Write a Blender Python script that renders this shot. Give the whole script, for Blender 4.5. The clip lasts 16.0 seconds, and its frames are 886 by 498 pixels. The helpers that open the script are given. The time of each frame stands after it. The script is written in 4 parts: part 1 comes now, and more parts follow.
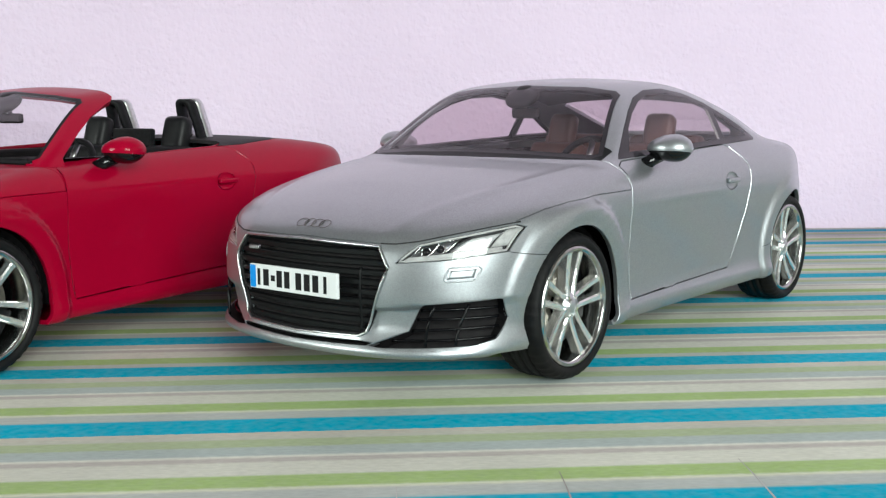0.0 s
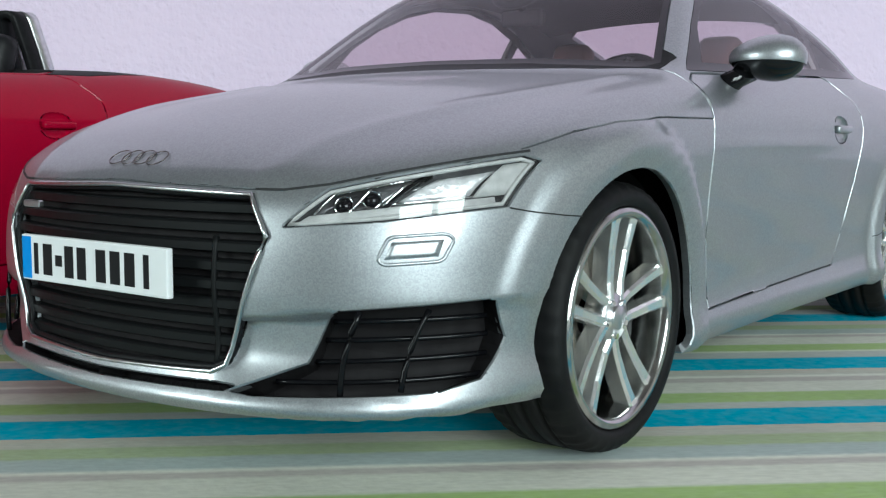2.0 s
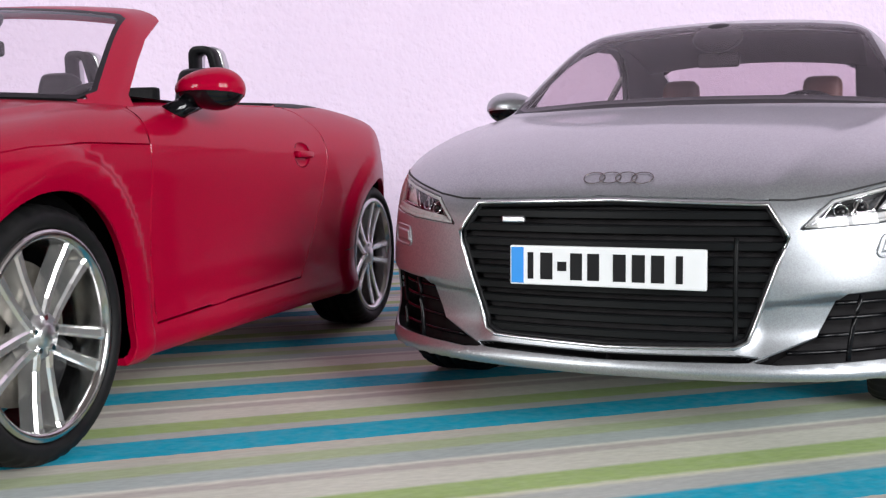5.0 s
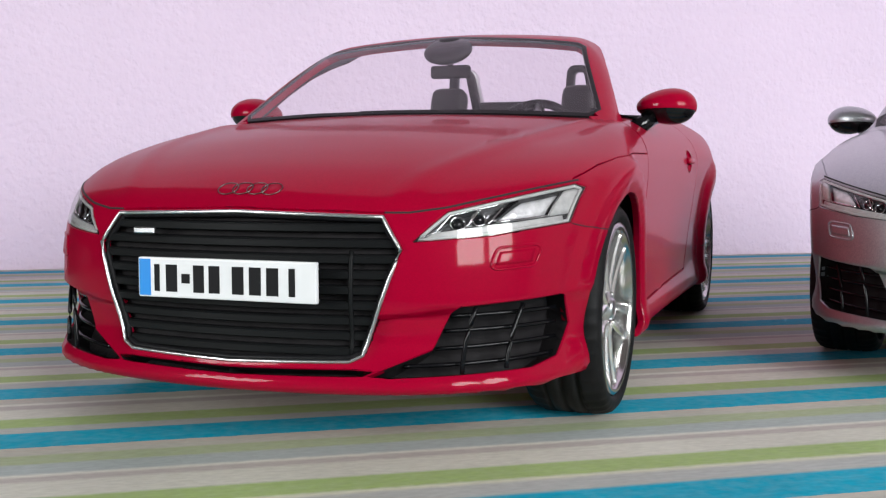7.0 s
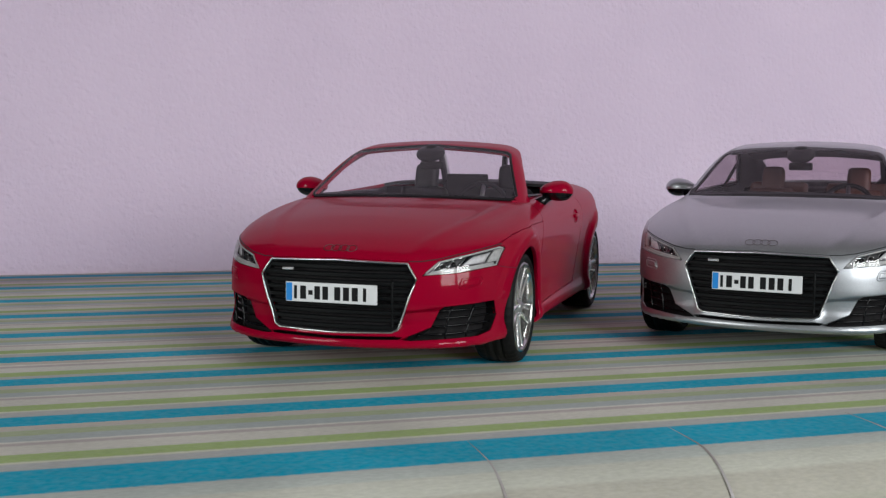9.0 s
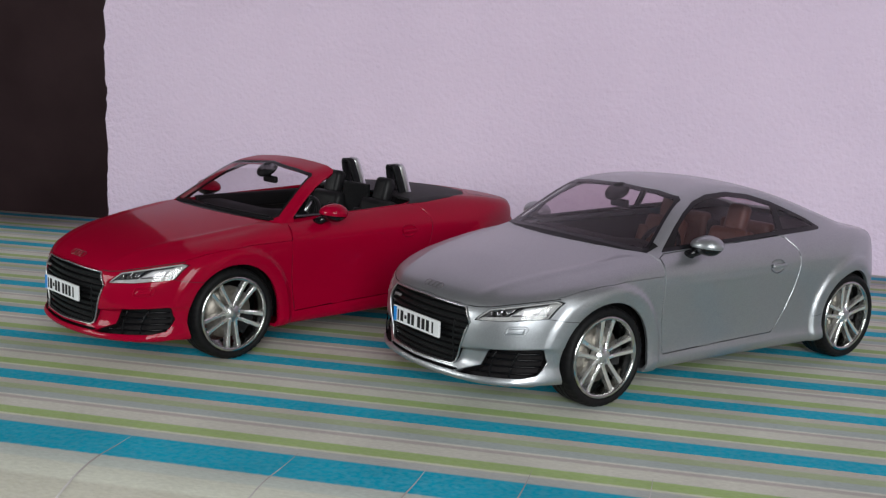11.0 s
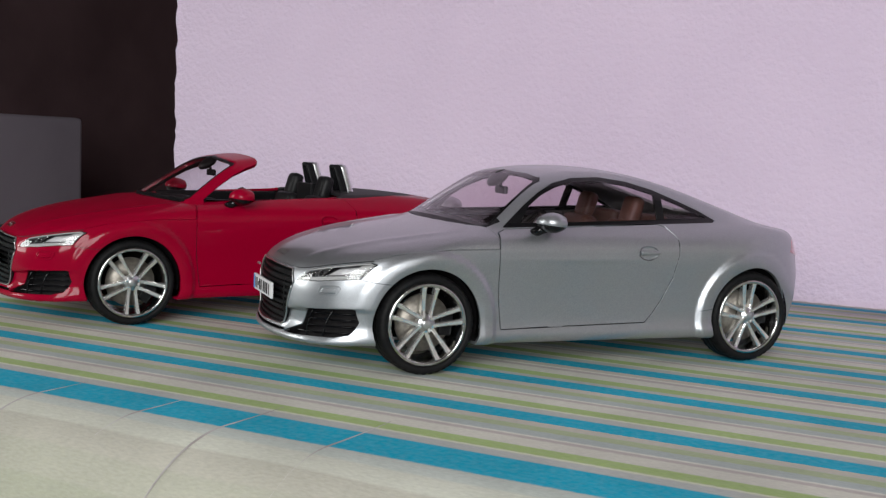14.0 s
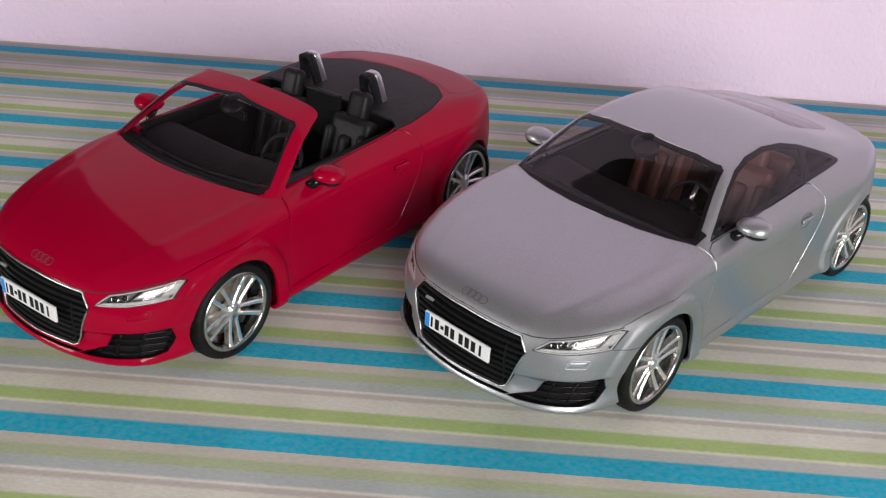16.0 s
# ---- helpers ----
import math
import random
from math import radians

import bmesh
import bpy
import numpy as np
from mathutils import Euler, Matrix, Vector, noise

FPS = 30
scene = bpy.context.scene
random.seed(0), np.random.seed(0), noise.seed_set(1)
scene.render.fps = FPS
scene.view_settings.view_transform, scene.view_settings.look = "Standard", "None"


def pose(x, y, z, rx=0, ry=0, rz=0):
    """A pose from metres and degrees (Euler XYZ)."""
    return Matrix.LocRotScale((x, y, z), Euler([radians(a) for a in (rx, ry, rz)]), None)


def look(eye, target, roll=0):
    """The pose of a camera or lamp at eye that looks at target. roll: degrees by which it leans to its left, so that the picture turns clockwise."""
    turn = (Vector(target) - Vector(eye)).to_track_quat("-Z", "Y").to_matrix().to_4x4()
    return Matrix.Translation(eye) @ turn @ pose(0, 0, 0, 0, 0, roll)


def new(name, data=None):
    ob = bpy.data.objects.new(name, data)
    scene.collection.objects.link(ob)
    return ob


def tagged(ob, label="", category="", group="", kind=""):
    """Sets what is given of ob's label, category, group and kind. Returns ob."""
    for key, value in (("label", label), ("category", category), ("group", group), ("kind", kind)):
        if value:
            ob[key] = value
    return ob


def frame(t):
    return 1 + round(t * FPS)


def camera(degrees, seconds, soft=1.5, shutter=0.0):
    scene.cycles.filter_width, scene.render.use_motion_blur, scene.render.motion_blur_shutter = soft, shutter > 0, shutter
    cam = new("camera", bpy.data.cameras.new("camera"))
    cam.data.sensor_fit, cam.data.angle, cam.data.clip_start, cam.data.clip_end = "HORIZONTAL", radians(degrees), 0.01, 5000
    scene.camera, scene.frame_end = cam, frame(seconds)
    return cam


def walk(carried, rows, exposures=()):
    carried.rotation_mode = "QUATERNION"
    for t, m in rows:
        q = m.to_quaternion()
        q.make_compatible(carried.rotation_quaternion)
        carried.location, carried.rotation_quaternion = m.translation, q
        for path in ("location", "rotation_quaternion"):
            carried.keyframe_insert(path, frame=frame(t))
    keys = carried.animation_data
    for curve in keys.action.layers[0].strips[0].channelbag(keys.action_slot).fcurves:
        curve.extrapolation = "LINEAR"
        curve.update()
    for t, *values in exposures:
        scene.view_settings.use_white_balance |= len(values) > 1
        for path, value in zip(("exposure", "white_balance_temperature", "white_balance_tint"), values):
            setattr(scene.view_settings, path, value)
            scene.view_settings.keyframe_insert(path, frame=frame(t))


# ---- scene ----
cam = camera(45, 16.0, soft=1.3)
PATH = [
    (0, (-0.01322, -0.28569, 0.06613), (0.00593, 0.01114, 0.02704), -0.33),
    (0.5, (-0.00866, -0.29464, 0.05255), (0.00349, 0.00343, 0.02077), 0.31),
    (1, (-0.00589, -0.22192, 0.04553), (0.00849, 0.07608, 0.01400), 0.46),
    (1.5, (-0.00139, -0.17303, 0.04183), (0.01979, 0.12455, 0.01022), 0.47),
    (2, (-0.00193, -0.16950, 0.04203), (0.02624, 0.12753, 0.01077), 0.32),
    (2.5, (-0.01385, -0.16926, 0.04386), (0.02644, 0.12619, 0.01091), -0.25),
    (3, (-0.02724, -0.16694, 0.04396), (0.03571, 0.12459, 0.01160), -0.86),
    (3.5, (-0.03967, -0.16475, 0.04354), (0.04250, 0.12198, 0.01142), -0.79),
    (4, (-0.05448, -0.16579, 0.04352), (0.03438, 0.11932, 0.01495), -0.66),
    (4.5, (-0.07003, -0.17162, 0.04254), (0.02100, 0.11331, 0.01957), -0.63),
    (5, (-0.10461, -0.17597, 0.04118), (-0.00940, 0.10758, 0.01800), -0.40),
    (5.2, (-0.11874, -0.17749, 0.04058), (-0.02708, 0.10730, 0.01837), -0.13),
    (7.3, (-0.18692, -0.19033, 0.04253), (-0.11642, 0.10036, 0.01952), -0.06),
    (7.5, (-0.18999, -0.18838, 0.04089), (-0.11647, 0.10157, 0.01795), -0.13),
    (8, (-0.19748, -0.19122, 0.03804), (-0.11385, 0.09651, 0.02328), 0.22),
    (8.3, (-0.26881, -0.33515, 0.04527), (-0.16374, -0.05437, 0.03419), 0.44),
    (8.5, (-0.26881, -0.33515, 0.04527), (-0.16276, -0.05474, 0.03419), 0.44),
    (9, (-0.23317, -0.34688, 0.06716), (-0.14890, -0.06012, 0.04138), 0.56),
    (9.5, (-0.13491, -0.37966, 0.08898), (-0.10248, -0.08493, 0.04332), 1.08),
    (9.7, (-0.08530, -0.40142, 0.09623), (-0.08015, -0.10534, 0.04820), 0.76),
    (11.8, (0.09727, -0.38982, 0.11960), (0.01918, -0.10472, 0.06843), 1.68),
    (12, (0.11331, -0.38691, 0.11969), (0.02980, -0.10297, 0.07064), 1.33),
    (12.5, (0.13548, -0.38288, 0.11663), (0.04271, -0.10088, 0.07339), 1.02),
    (13, (0.17372, -0.38213, 0.09481), (0.06067, -0.10649, 0.05956), 1.55),
    (13.5, (0.19680, -0.37333, 0.08248), (0.06971, -0.10325, 0.05239), 2.22),
    (14, (0.19914, -0.36668, 0.08130), (0.07087, -0.09702, 0.05247), 2.48),
    (14.5, (0.19161, -0.36269, 0.08752), (0.06891, -0.09089, 0.05477), 2.79),
    (15, (0.13301, -0.34758, 0.12807), (0.04065, -0.07066, 0.05891), 2.71),
    (15.5, (0.03965, -0.33112, 0.17628), (-0.00363, -0.05840, 0.05902), 2.69),
    (16, (-0.03428, -0.32868, 0.22483), (-0.03840, -0.06773, 0.07688), 3.89),
]
EXPOSURES = [(0, 0.0, 6300, -5), (0.5, -0.18, 6300, -5), (1.0, -0.23, 5850, -8), (3.5, -0.26, 5850, -8), (4, -0.13, 6300, 7), (4.5, 0.0, 6300, 11), (5, 0.1, 6300, 9), (7.5, -0.05, 6300, 7), (8, -0.03, 6300, 7), (8.5, -0.47, 6300, 6), (9, -0.72, 6300, 6), (9.5, -0.72, 6300, 6), (12, -0.66, 6300, 5), (12.5, -0.66, 6300, 5), (13, -0.69, 6300, 6), (13.5, -0.58, 6300, 7), (14.5, -0.64, 6500, 7), (15, -0.53, 6500, 11), (16, -0.2, 6700, 11)]
walk(cam, [(t, look(eye, target, roll)) for t, eye, target, roll in PATH], EXPOSURES)

# ---- world and light: daylight from a window behind the camera ----
world = bpy.data.worlds.new("daylight")
scene.world = world
world.use_nodes = True
wn = world.node_tree
sky = wn.nodes.new("ShaderNodeTexSky")
sky.sky_type, sky.sun_disc = "NISHITA", False
sky.sun_elevation, sky.sun_rotation = radians(40), radians(200)
bg = next(n for n in wn.nodes if n.type == "BACKGROUND")
bg.inputs["Strength"].default_value = 0.12
wn.links.new(sky.outputs[0], bg.inputs["Color"])


def window_light(name, x, y, z, w, h, watts, target, colour):
    data = bpy.data.lights.new(name, "AREA")
    data.shape, data.size, data.size_y, data.energy, data.color = "RECTANGLE", w, h, watts, colour
    ob = new(name, data)
    ob.matrix_world = look((x, y, z), target)
    return ob


# ---- materials ----
def material(name, base=(0.5, 0.5, 0.5), rough=0.5, metal=0.0, coat=0.0, trans=0.0, ior=1.5, spec=0.5, coat_rough=0.06):
    m = bpy.data.materials.new(name)
    m.use_nodes = True
    p = m.node_tree.nodes["Principled BSDF"]
    for key, v in (("Base Color", (*base, 1)), ("Roughness", rough), ("Metallic", metal), ("Coat Weight", coat), ("Coat Roughness", coat_rough),
                   ("Transmission Weight", trans), ("IOR", ior), ("Specular IOR Level", spec)):
        p.inputs[key].default_value = v
    return m


def nodes_of(m):
    t = m.node_tree
    return t, t.nodes["Principled BSDF"]


def textured(m, scale, low, high, bump=0.0, bump_scale=None, distance=0.0002, detail=6.0, rough=None):
    """Two scales of variation in colour, and relief."""
    t, p = nodes_of(m)
    co = t.nodes.new("ShaderNodeTexCoord")
    n1 = t.nodes.new("ShaderNodeTexNoise")
    n1.inputs["Scale"].default_value, n1.inputs["Detail"].default_value = scale, detail
    t.links.new(co.outputs["Object"], n1.inputs["Vector"])
    r = t.nodes.new("ShaderNodeValToRGB")
    r.color_ramp.elements[0].position, r.color_ramp.elements[1].position = 0.3, 0.7
    r.color_ramp.elements[0].color, r.color_ramp.elements[1].color = (*low, 1), (*high, 1)
    t.links.new(n1.outputs["Fac"], r.inputs["Fac"])
    t.links.new(r.outputs["Color"], p.inputs["Base Color"])
    if rough:
        mr = t.nodes.new("ShaderNodeMapRange")
        mr.inputs["To Min"].default_value, mr.inputs["To Max"].default_value = rough
        t.links.new(n1.outputs["Fac"], mr.inputs["Value"])
        t.links.new(mr.outputs[0], p.inputs["Roughness"])
    if bump:
        n2 = t.nodes.new("ShaderNodeTexNoise")
        n2.inputs["Scale"].default_value, n2.inputs["Detail"].default_value = bump_scale or scale * 8, 4
        t.links.new(co.outputs["Object"], n2.inputs["Vector"])
        b = t.nodes.new("ShaderNodeBump")
        b.inputs["Strength"].default_value, b.inputs["Distance"].default_value = bump, distance
        t.links.new(n2.outputs["Fac"], b.inputs["Height"])
        t.links.new(b.outputs[0], p.inputs["Normal"])
    return m


def flake_paint(name, base, spread, metal, rough, coat, tilt):
    """Metallic car paint: fine flakes of slightly different tone and tilt under a clear coat."""
    m = material(name, base, rough, metal, coat)
    t, p = nodes_of(m)
    co = t.nodes.new("ShaderNodeTexCoord")
    v = t.nodes.new("ShaderNodeTexVoronoi")
    v.inputs["Scale"].default_value = 6000
    t.links.new(co.outputs["Object"], v.inputs["Vector"])
    sep = t.nodes.new("ShaderNodeSeparateColor")
    t.links.new(v.outputs["Color"], sep.inputs[0])
    mix = t.nodes.new("ShaderNodeMix")
    mix.data_type = "RGBA"
    mix.inputs[6].default_value = (*[c * (1 - spread) for c in base], 1)
    mix.inputs[7].default_value = (*[min(1, c * (1 + spread)) for c in base], 1)
    t.links.new(sep.outputs[0], mix.inputs[0])
    t.links.new(mix.outputs[2], p.inputs["Base Color"])
    b = t.nodes.new("ShaderNodeBump")
    b.inputs["Strength"].default_value, b.inputs["Distance"].default_value = tilt, 0.00006
    t.links.new(sep.outputs[1], b.inputs["Height"])
    t.links.new(b.outputs[0], p.inputs["Normal"])
    return m


M_SILVER = flake_paint("silver_paint", (0.355, 0.37, 0.39), 0.12, 0.84, 0.41, 0.55, 0.035)
M_RED = flake_paint("red_paint", (0.265, 0.0, 0.018), 0.05, 0.0, 0.4, 0.33, 0.005)
M_RED.node_tree.nodes["Principled BSDF"].inputs["Specular IOR Level"].default_value = 0.02
M_BLACK = textured(material("black_plastic", (0.006, 0.006, 0.007), 0.42, spec=0.12), 900, (0.005, 0.005, 0.006), (0.011, 0.011, 0.012), 0.15, 9000, 0.00003)
M_GLOSS = material("gloss_black", (0.005, 0.005, 0.006), 0.12, 0, 0.0, spec=0.35)
M_DARK = textured(material("dark_lining", (0.010, 0.009, 0.010), 0.7, spec=0.15), 400, (0.006, 0.005, 0.006), (0.013, 0.012, 0.013), 0.3, 6000, 0.00005)
M_TYRE = textured(material("tyre_rubber", (0.006, 0.006, 0.007), 0.6, spec=0.16), 300, (0.004, 0.004, 0.005), (0.009, 0.009, 0.009), 0.2, 5000, 0.00005, rough=(0.5, 0.7))
M_CHROME = material("chrome", (0.86, 0.86, 0.87), 0.08, 1.0)
M_RIM = textured(material("rim_silver", (0.82, 0.82, 0.81), 0.22, 0.88), 500, (0.78, 0.78, 0.77), (0.86, 0.86, 0.85), rough=(0.16, 0.26))
# the rim metal again, darkened to put shade between the spokes
M_BARREL = textured(material("shaded_rim_barrel", (0.50, 0.50, 0.49), 0.2, 1.0), 500, (0.42, 0.42, 0.41), (0.58, 0.58, 0.57), rough=(0.14, 0.26))
M_STEEL = textured(material("brake_steel", (0.26, 0.24, 0.21), 0.45, 0.8), 700, (0.20, 0.18, 0.16), (0.30, 0.28, 0.24))
M_SATIN = textured(material("satin_aluminium", (0.62, 0.63, 0.64), 0.28, 1.0), 700, (0.55, 0.56, 0.57), (0.68, 0.69, 0.70))
M_BROWN = textured(material("brown_leather", (0.09, 0.032, 0.02), 0.5), 200, (0.075, 0.026, 0.016), (0.11, 0.04, 0.024), 0.3, 3500, 0.00008)
M_SEAT = textured(material("black_leather", (0.009, 0.009, 0.010), 0.42, spec=0.15), 200, (0.006, 0.006, 0.007), (0.014, 0.014, 0.015), 0.3, 3500, 0.00008)
M_PLATE = textured(material("plate_white", (0.68, 0.69, 0.70), 0.35), 120, (0.64, 0.65, 0.66), (0.71, 0.72, 0.73))
M_PLATE_BLUE = material("plate_blue", (0.004, 0.21, 0.62), 0.35)
M_INK = material("plate_ink", (0.008, 0.008, 0.009), 0.6, spec=0.15)
M_TAIL = material("tail_lamp_red", (0.42, 0.008, 0.02), 0.12, 0, 0.8)
M_GAP = material("joint_shadow", (0.012, 0.012, 0.013), 0.8)


def glass(name, tint):
    """A thin clear sheet: tinted, with a mirror-like surface."""
    m = bpy.data.materials.new(name)
    m.use_nodes = True
    t = m.node_tree
    t.nodes.remove(t.nodes["Principled BSDF"])
    out = next(n for n in t.nodes if n.type == "OUTPUT_MATERIAL")
    clear, gloss, mix, fr = (t.nodes.new("ShaderNode" + k) for k in ("BsdfTransparent", "BsdfGlossy", "MixShader", "LayerWeight"))
    clear.inputs[0].default_value = (*tint, 1)
    gloss.inputs["Roughness"].default_value, fr.inputs["Blend"].default_value = 0.02, 0.5
    po = t.nodes.new("ShaderNodeMath")
    po.operation, po.inputs[1].default_value = "POWER", 4.5
    mr = t.nodes.new("ShaderNodeMapRange")
    mr.inputs["To Min"].default_value, mr.inputs["To Max"].default_value = 0.05, 0.9
    t.links.new(fr.outputs["Facing"], po.inputs[0])
    t.links.new(po.outputs[0], mr.inputs["Value"])
    t.links.new(mr.outputs[0], mix.inputs[0])
    t.links.new(clear.outputs[0], mix.inputs[1])
    t.links.new(gloss.outputs[0], mix.inputs[2])
    t.links.new(mix.outputs[0], out.inputs[0])
    return m


M_WINDOW = glass("tinted_glass", (0.82, 0.75, 0.79))
M_LENS = glass("lamp_lens", (0.97, 0.97, 0.98))
M_WALL = textured(material("lilac_plaster", (0.60, 0.49, 0.62), 0.75), 9, (0.575, 0.468, 0.60), (0.625, 0.512, 0.645), 0.9, 300, 0.0016)
M_ROOM = textured(material("room_paint", (0.15, 0.135, 0.13), 0.85), 6, (0.13, 0.118, 0.113), (0.17, 0.153, 0.147), 0.3, 120, 0.001)
M_DARKWALL = textured(material("dark_panelling", (0.13, 0.08, 0.09), 0.7), 5, (0.105, 0.062, 0.07), (0.155, 0.095, 0.105), 0.3, 90, 0.001)
M_PALE = textured(material("pale_plaster", (0.62, 0.60, 0.57), 0.85), 6, (0.58, 0.56, 0.53), (0.66, 0.64, 0.61), 0.3, 120, 0.001)
M_FLOOR = textured(material("floor_wood", (0.20, 0.12, 0.07), 0.5), 8, (0.15, 0.09, 0.05), (0.25, 0.15, 0.09), 0.2, 60, 0.001)
M_GREY = textured(material("grey_lilac_board", (0.34, 0.30, 0.36), 0.6), 6, (0.31, 0.275, 0.33), (0.37, 0.33, 0.39), 0.2, 200, 0.0005)
M_WHITE = material("white_paint", (0.78, 0.78, 0.76), 0.5)


def cloth_material():
    """Cotton printed with stripes: the print follows the cloth over the table's edge, in its second map coordinate (metres / 2)."""
    m = material("striped_cotton", (0.6, 0.55, 0.5), 0.85, spec=0.25)
    t, p = nodes_of(m)
    N, L = t.nodes.new, t.links.new
    uv = N("ShaderNodeUVMap")
    sep = N("ShaderNodeSeparateXYZ")
    L(uv.outputs[0], sep.inputs[0])

    def op(kind, a, b):
        n = N("ShaderNodeMath")
        n.operation = kind
        for i, v in enumerate((a, b)):
            if isinstance(v, (int, float)):
                n.inputs[i].default_value = v
            else:
                L(v, n.inputs[i])
        return n.outputs[0]

    wob = N("ShaderNodeTexNoise")
    wob.inputs["Scale"].default_value, wob.inputs["Detail"].default_value = 900, 2
    L(uv.outputs[0], wob.inputs["Vector"])
    mm = op("MULTIPLY", sep.outputs[1], 2000.0)
    mm = op("ADD", mm, op("MULTIPLY", op("SUBTRACT", wob.outputs["Fac"], 0.5), 0.7))
    BLUE, GREY, BEIGE, SAGE, SLATE = (0.012, 0.33, 0.47), (0.40, 0.42, 0.40), (0.45, 0.44, 0.38), (0.35, 0.41, 0.25), (0.36, 0.41, 0.40)
    LIGHT, BROWN, CREAM, GREEN, PALE = (0.60, 0.60, 0.53), (0.42, 0.39, 0.36), (0.54, 0.54, 0.47), (0.32, 0.43, 0.17), (0.56, 0.57, 0.45)

    def ramp(fac, stops):
        r = N("ShaderNodeValToRGB")
        r.color_ramp.interpolation = "LINEAR"
        e = r.color_ramp.elements
        soft, length = 0.55, stops[-1][0]
        rows = []
        for i, (a, c) in enumerate(stops[:-1]):
            b = stops[i + 1][0]
            rows += [((a + (soft if i else 0)) / length, c), ((b - (soft if i < len(stops) - 2 else 0)) / length, c)]
        while len(e) < len(rows):
            e.new(0.5)
        for k, (pos, c) in enumerate(rows):
            e[k].position, e[k].color = pos, (*c, 1)
        L(fac, r.inputs["Fac"])
        return r.outputs["Color"]

    long = ((0, BLUE), (9.8, GREY), (15.2, PALE), (16.6, GREEN), (22.9, CREAM), (30.4, BROWN), (33.0, LIGHT), (34.2, SLATE), (39.6, SAGE), (44.6, BEIGE), (49.4, BEIGE))
    short = ((0, GREY), (3.8, GREEN), (10.2, CREAM), (17.5, BROWN), (20.8, LIGHT), (22.4, BEIGE), (27.1, BEIGE))
    # over the front edge: print with shade put in, its colours dulled and darkened
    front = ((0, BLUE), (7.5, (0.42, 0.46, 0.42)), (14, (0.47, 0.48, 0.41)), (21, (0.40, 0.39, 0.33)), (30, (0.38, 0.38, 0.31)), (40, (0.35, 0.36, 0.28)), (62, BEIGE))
    PITCH = 49.4
    near = ramp(op("DIVIDE", op("MODULO", op("ADD", mm, 118.9), PITCH), PITCH), long)
    far = ramp(op("DIVIDE", op("MODULO", op("SUBTRACT", mm, 16.7), PITCH), PITCH), long)
    mid = ramp(op("DIVIDE", op("ADD", mm, 10.4), 27.1), short)
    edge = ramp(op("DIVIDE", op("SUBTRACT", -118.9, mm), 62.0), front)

    def choose(fac, a, b):
        n = N("ShaderNodeMix")
        n.data_type = "RGBA"
        L(fac, n.inputs[0])
        L(a, n.inputs[6])
        L(b, n.inputs[7])
        return n.outputs[2]

    col = choose(op("GREATER_THAN", mm, -10.4), near, mid)
    col = choose(op("GREATER_THAN", mm, 16.7), col, far)
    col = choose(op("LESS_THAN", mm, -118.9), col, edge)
    # worn print and thread tone
    spot = N("ShaderNodeTexNoise")
    spot.inputs["Scale"].default_value, spot.inputs["Detail"].default_value = 55, 8
    L(uv.outputs[0], spot.inputs["Vector"])
    hsv = N("ShaderNodeHueSaturation")
    mr = N("ShaderNodeMapRange")
    mr.inputs["From Min"].default_value, mr.inputs["From Max"].default_value = 0.3, 0.7
    mr.inputs["To Min"].default_value, mr.inputs["To Max"].default_value = 0.98, 1.2
    L(spot.outputs["Fac"], mr.inputs["Value"])
    grit = N("ShaderNodeTexNoise")
    grit.inputs["Scale"].default_value, grit.inputs["Detail"].default_value = 2600, 5
    stretch = N("ShaderNodeMapping")
    stretch.inputs["Scale"].default_value = (0.35, 1.0, 1.0)
    L(uv.outputs[0], stretch.inputs["Vector"])
    L(stretch.outputs[0], grit.inputs["Vector"])
    gr = N("ShaderNodeMapRange")
    gr.inputs["From Min"].default_value, gr.inputs["From Max"].default_value = 0.3, 0.7
    gr.inputs["To Min"].default_value, gr.inputs["To Max"].default_value = 0.92, 1.08
    L(grit.outputs["Fac"], gr.inputs["Value"])
    L(op("MULTIPLY", mr.outputs[0], gr.outputs[0]), hsv.inputs["Value"])
    sat = N("ShaderNodeMapRange")
    sat.inputs["From Min"].default_value, sat.inputs["From Max"].default_value = 0.35, 0.65
    sat.inputs["To Min"].default_value, sat.inputs["To Max"].default_value = 0.92, 1.03
    L(wob.outputs["Fac"], sat.inputs["Value"])
    L(sat.outputs[0], hsv.inputs["Saturation"])
    L(col, hsv.inputs["Color"])
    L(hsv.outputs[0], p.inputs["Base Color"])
    wv = N("ShaderNodeTexNoise")
    wv.inputs["Scale"].default_value, wv.inputs["Detail"].default_value = 1500, 3
    L(uv.outputs[0], wv.inputs["Vector"])
    b = N("ShaderNodeBump")
    b.inputs["Strength"].default_value, b.inputs["Distance"].default_value = 0.35, 0.0002
    L(wv.outputs["Fac"], b.inputs["Height"])
    L(b.outputs[0], p.inputs["Normal"])
    return m


M_CLOTH = cloth_material()


# ---- helpers for meshes ----
def link_mesh(name, bm, mat, parent=None, label="", smooth=True):
    me = bpy.data.meshes.new(name)
    bm.to_mesh(me)
    bm.free()
    if smooth:
        for f in me.polygons:
            f.use_smooth = True
    me.materials.append(mat)
    ob = new(name, me)
    if parent:
        ob.parent = parent
    if label:
        ob["label"] = label
    return ob


def part(name, bm, mat, parent, label="", smooth=False):
    return link_mesh(name, bm, mat, parent, label, smooth)


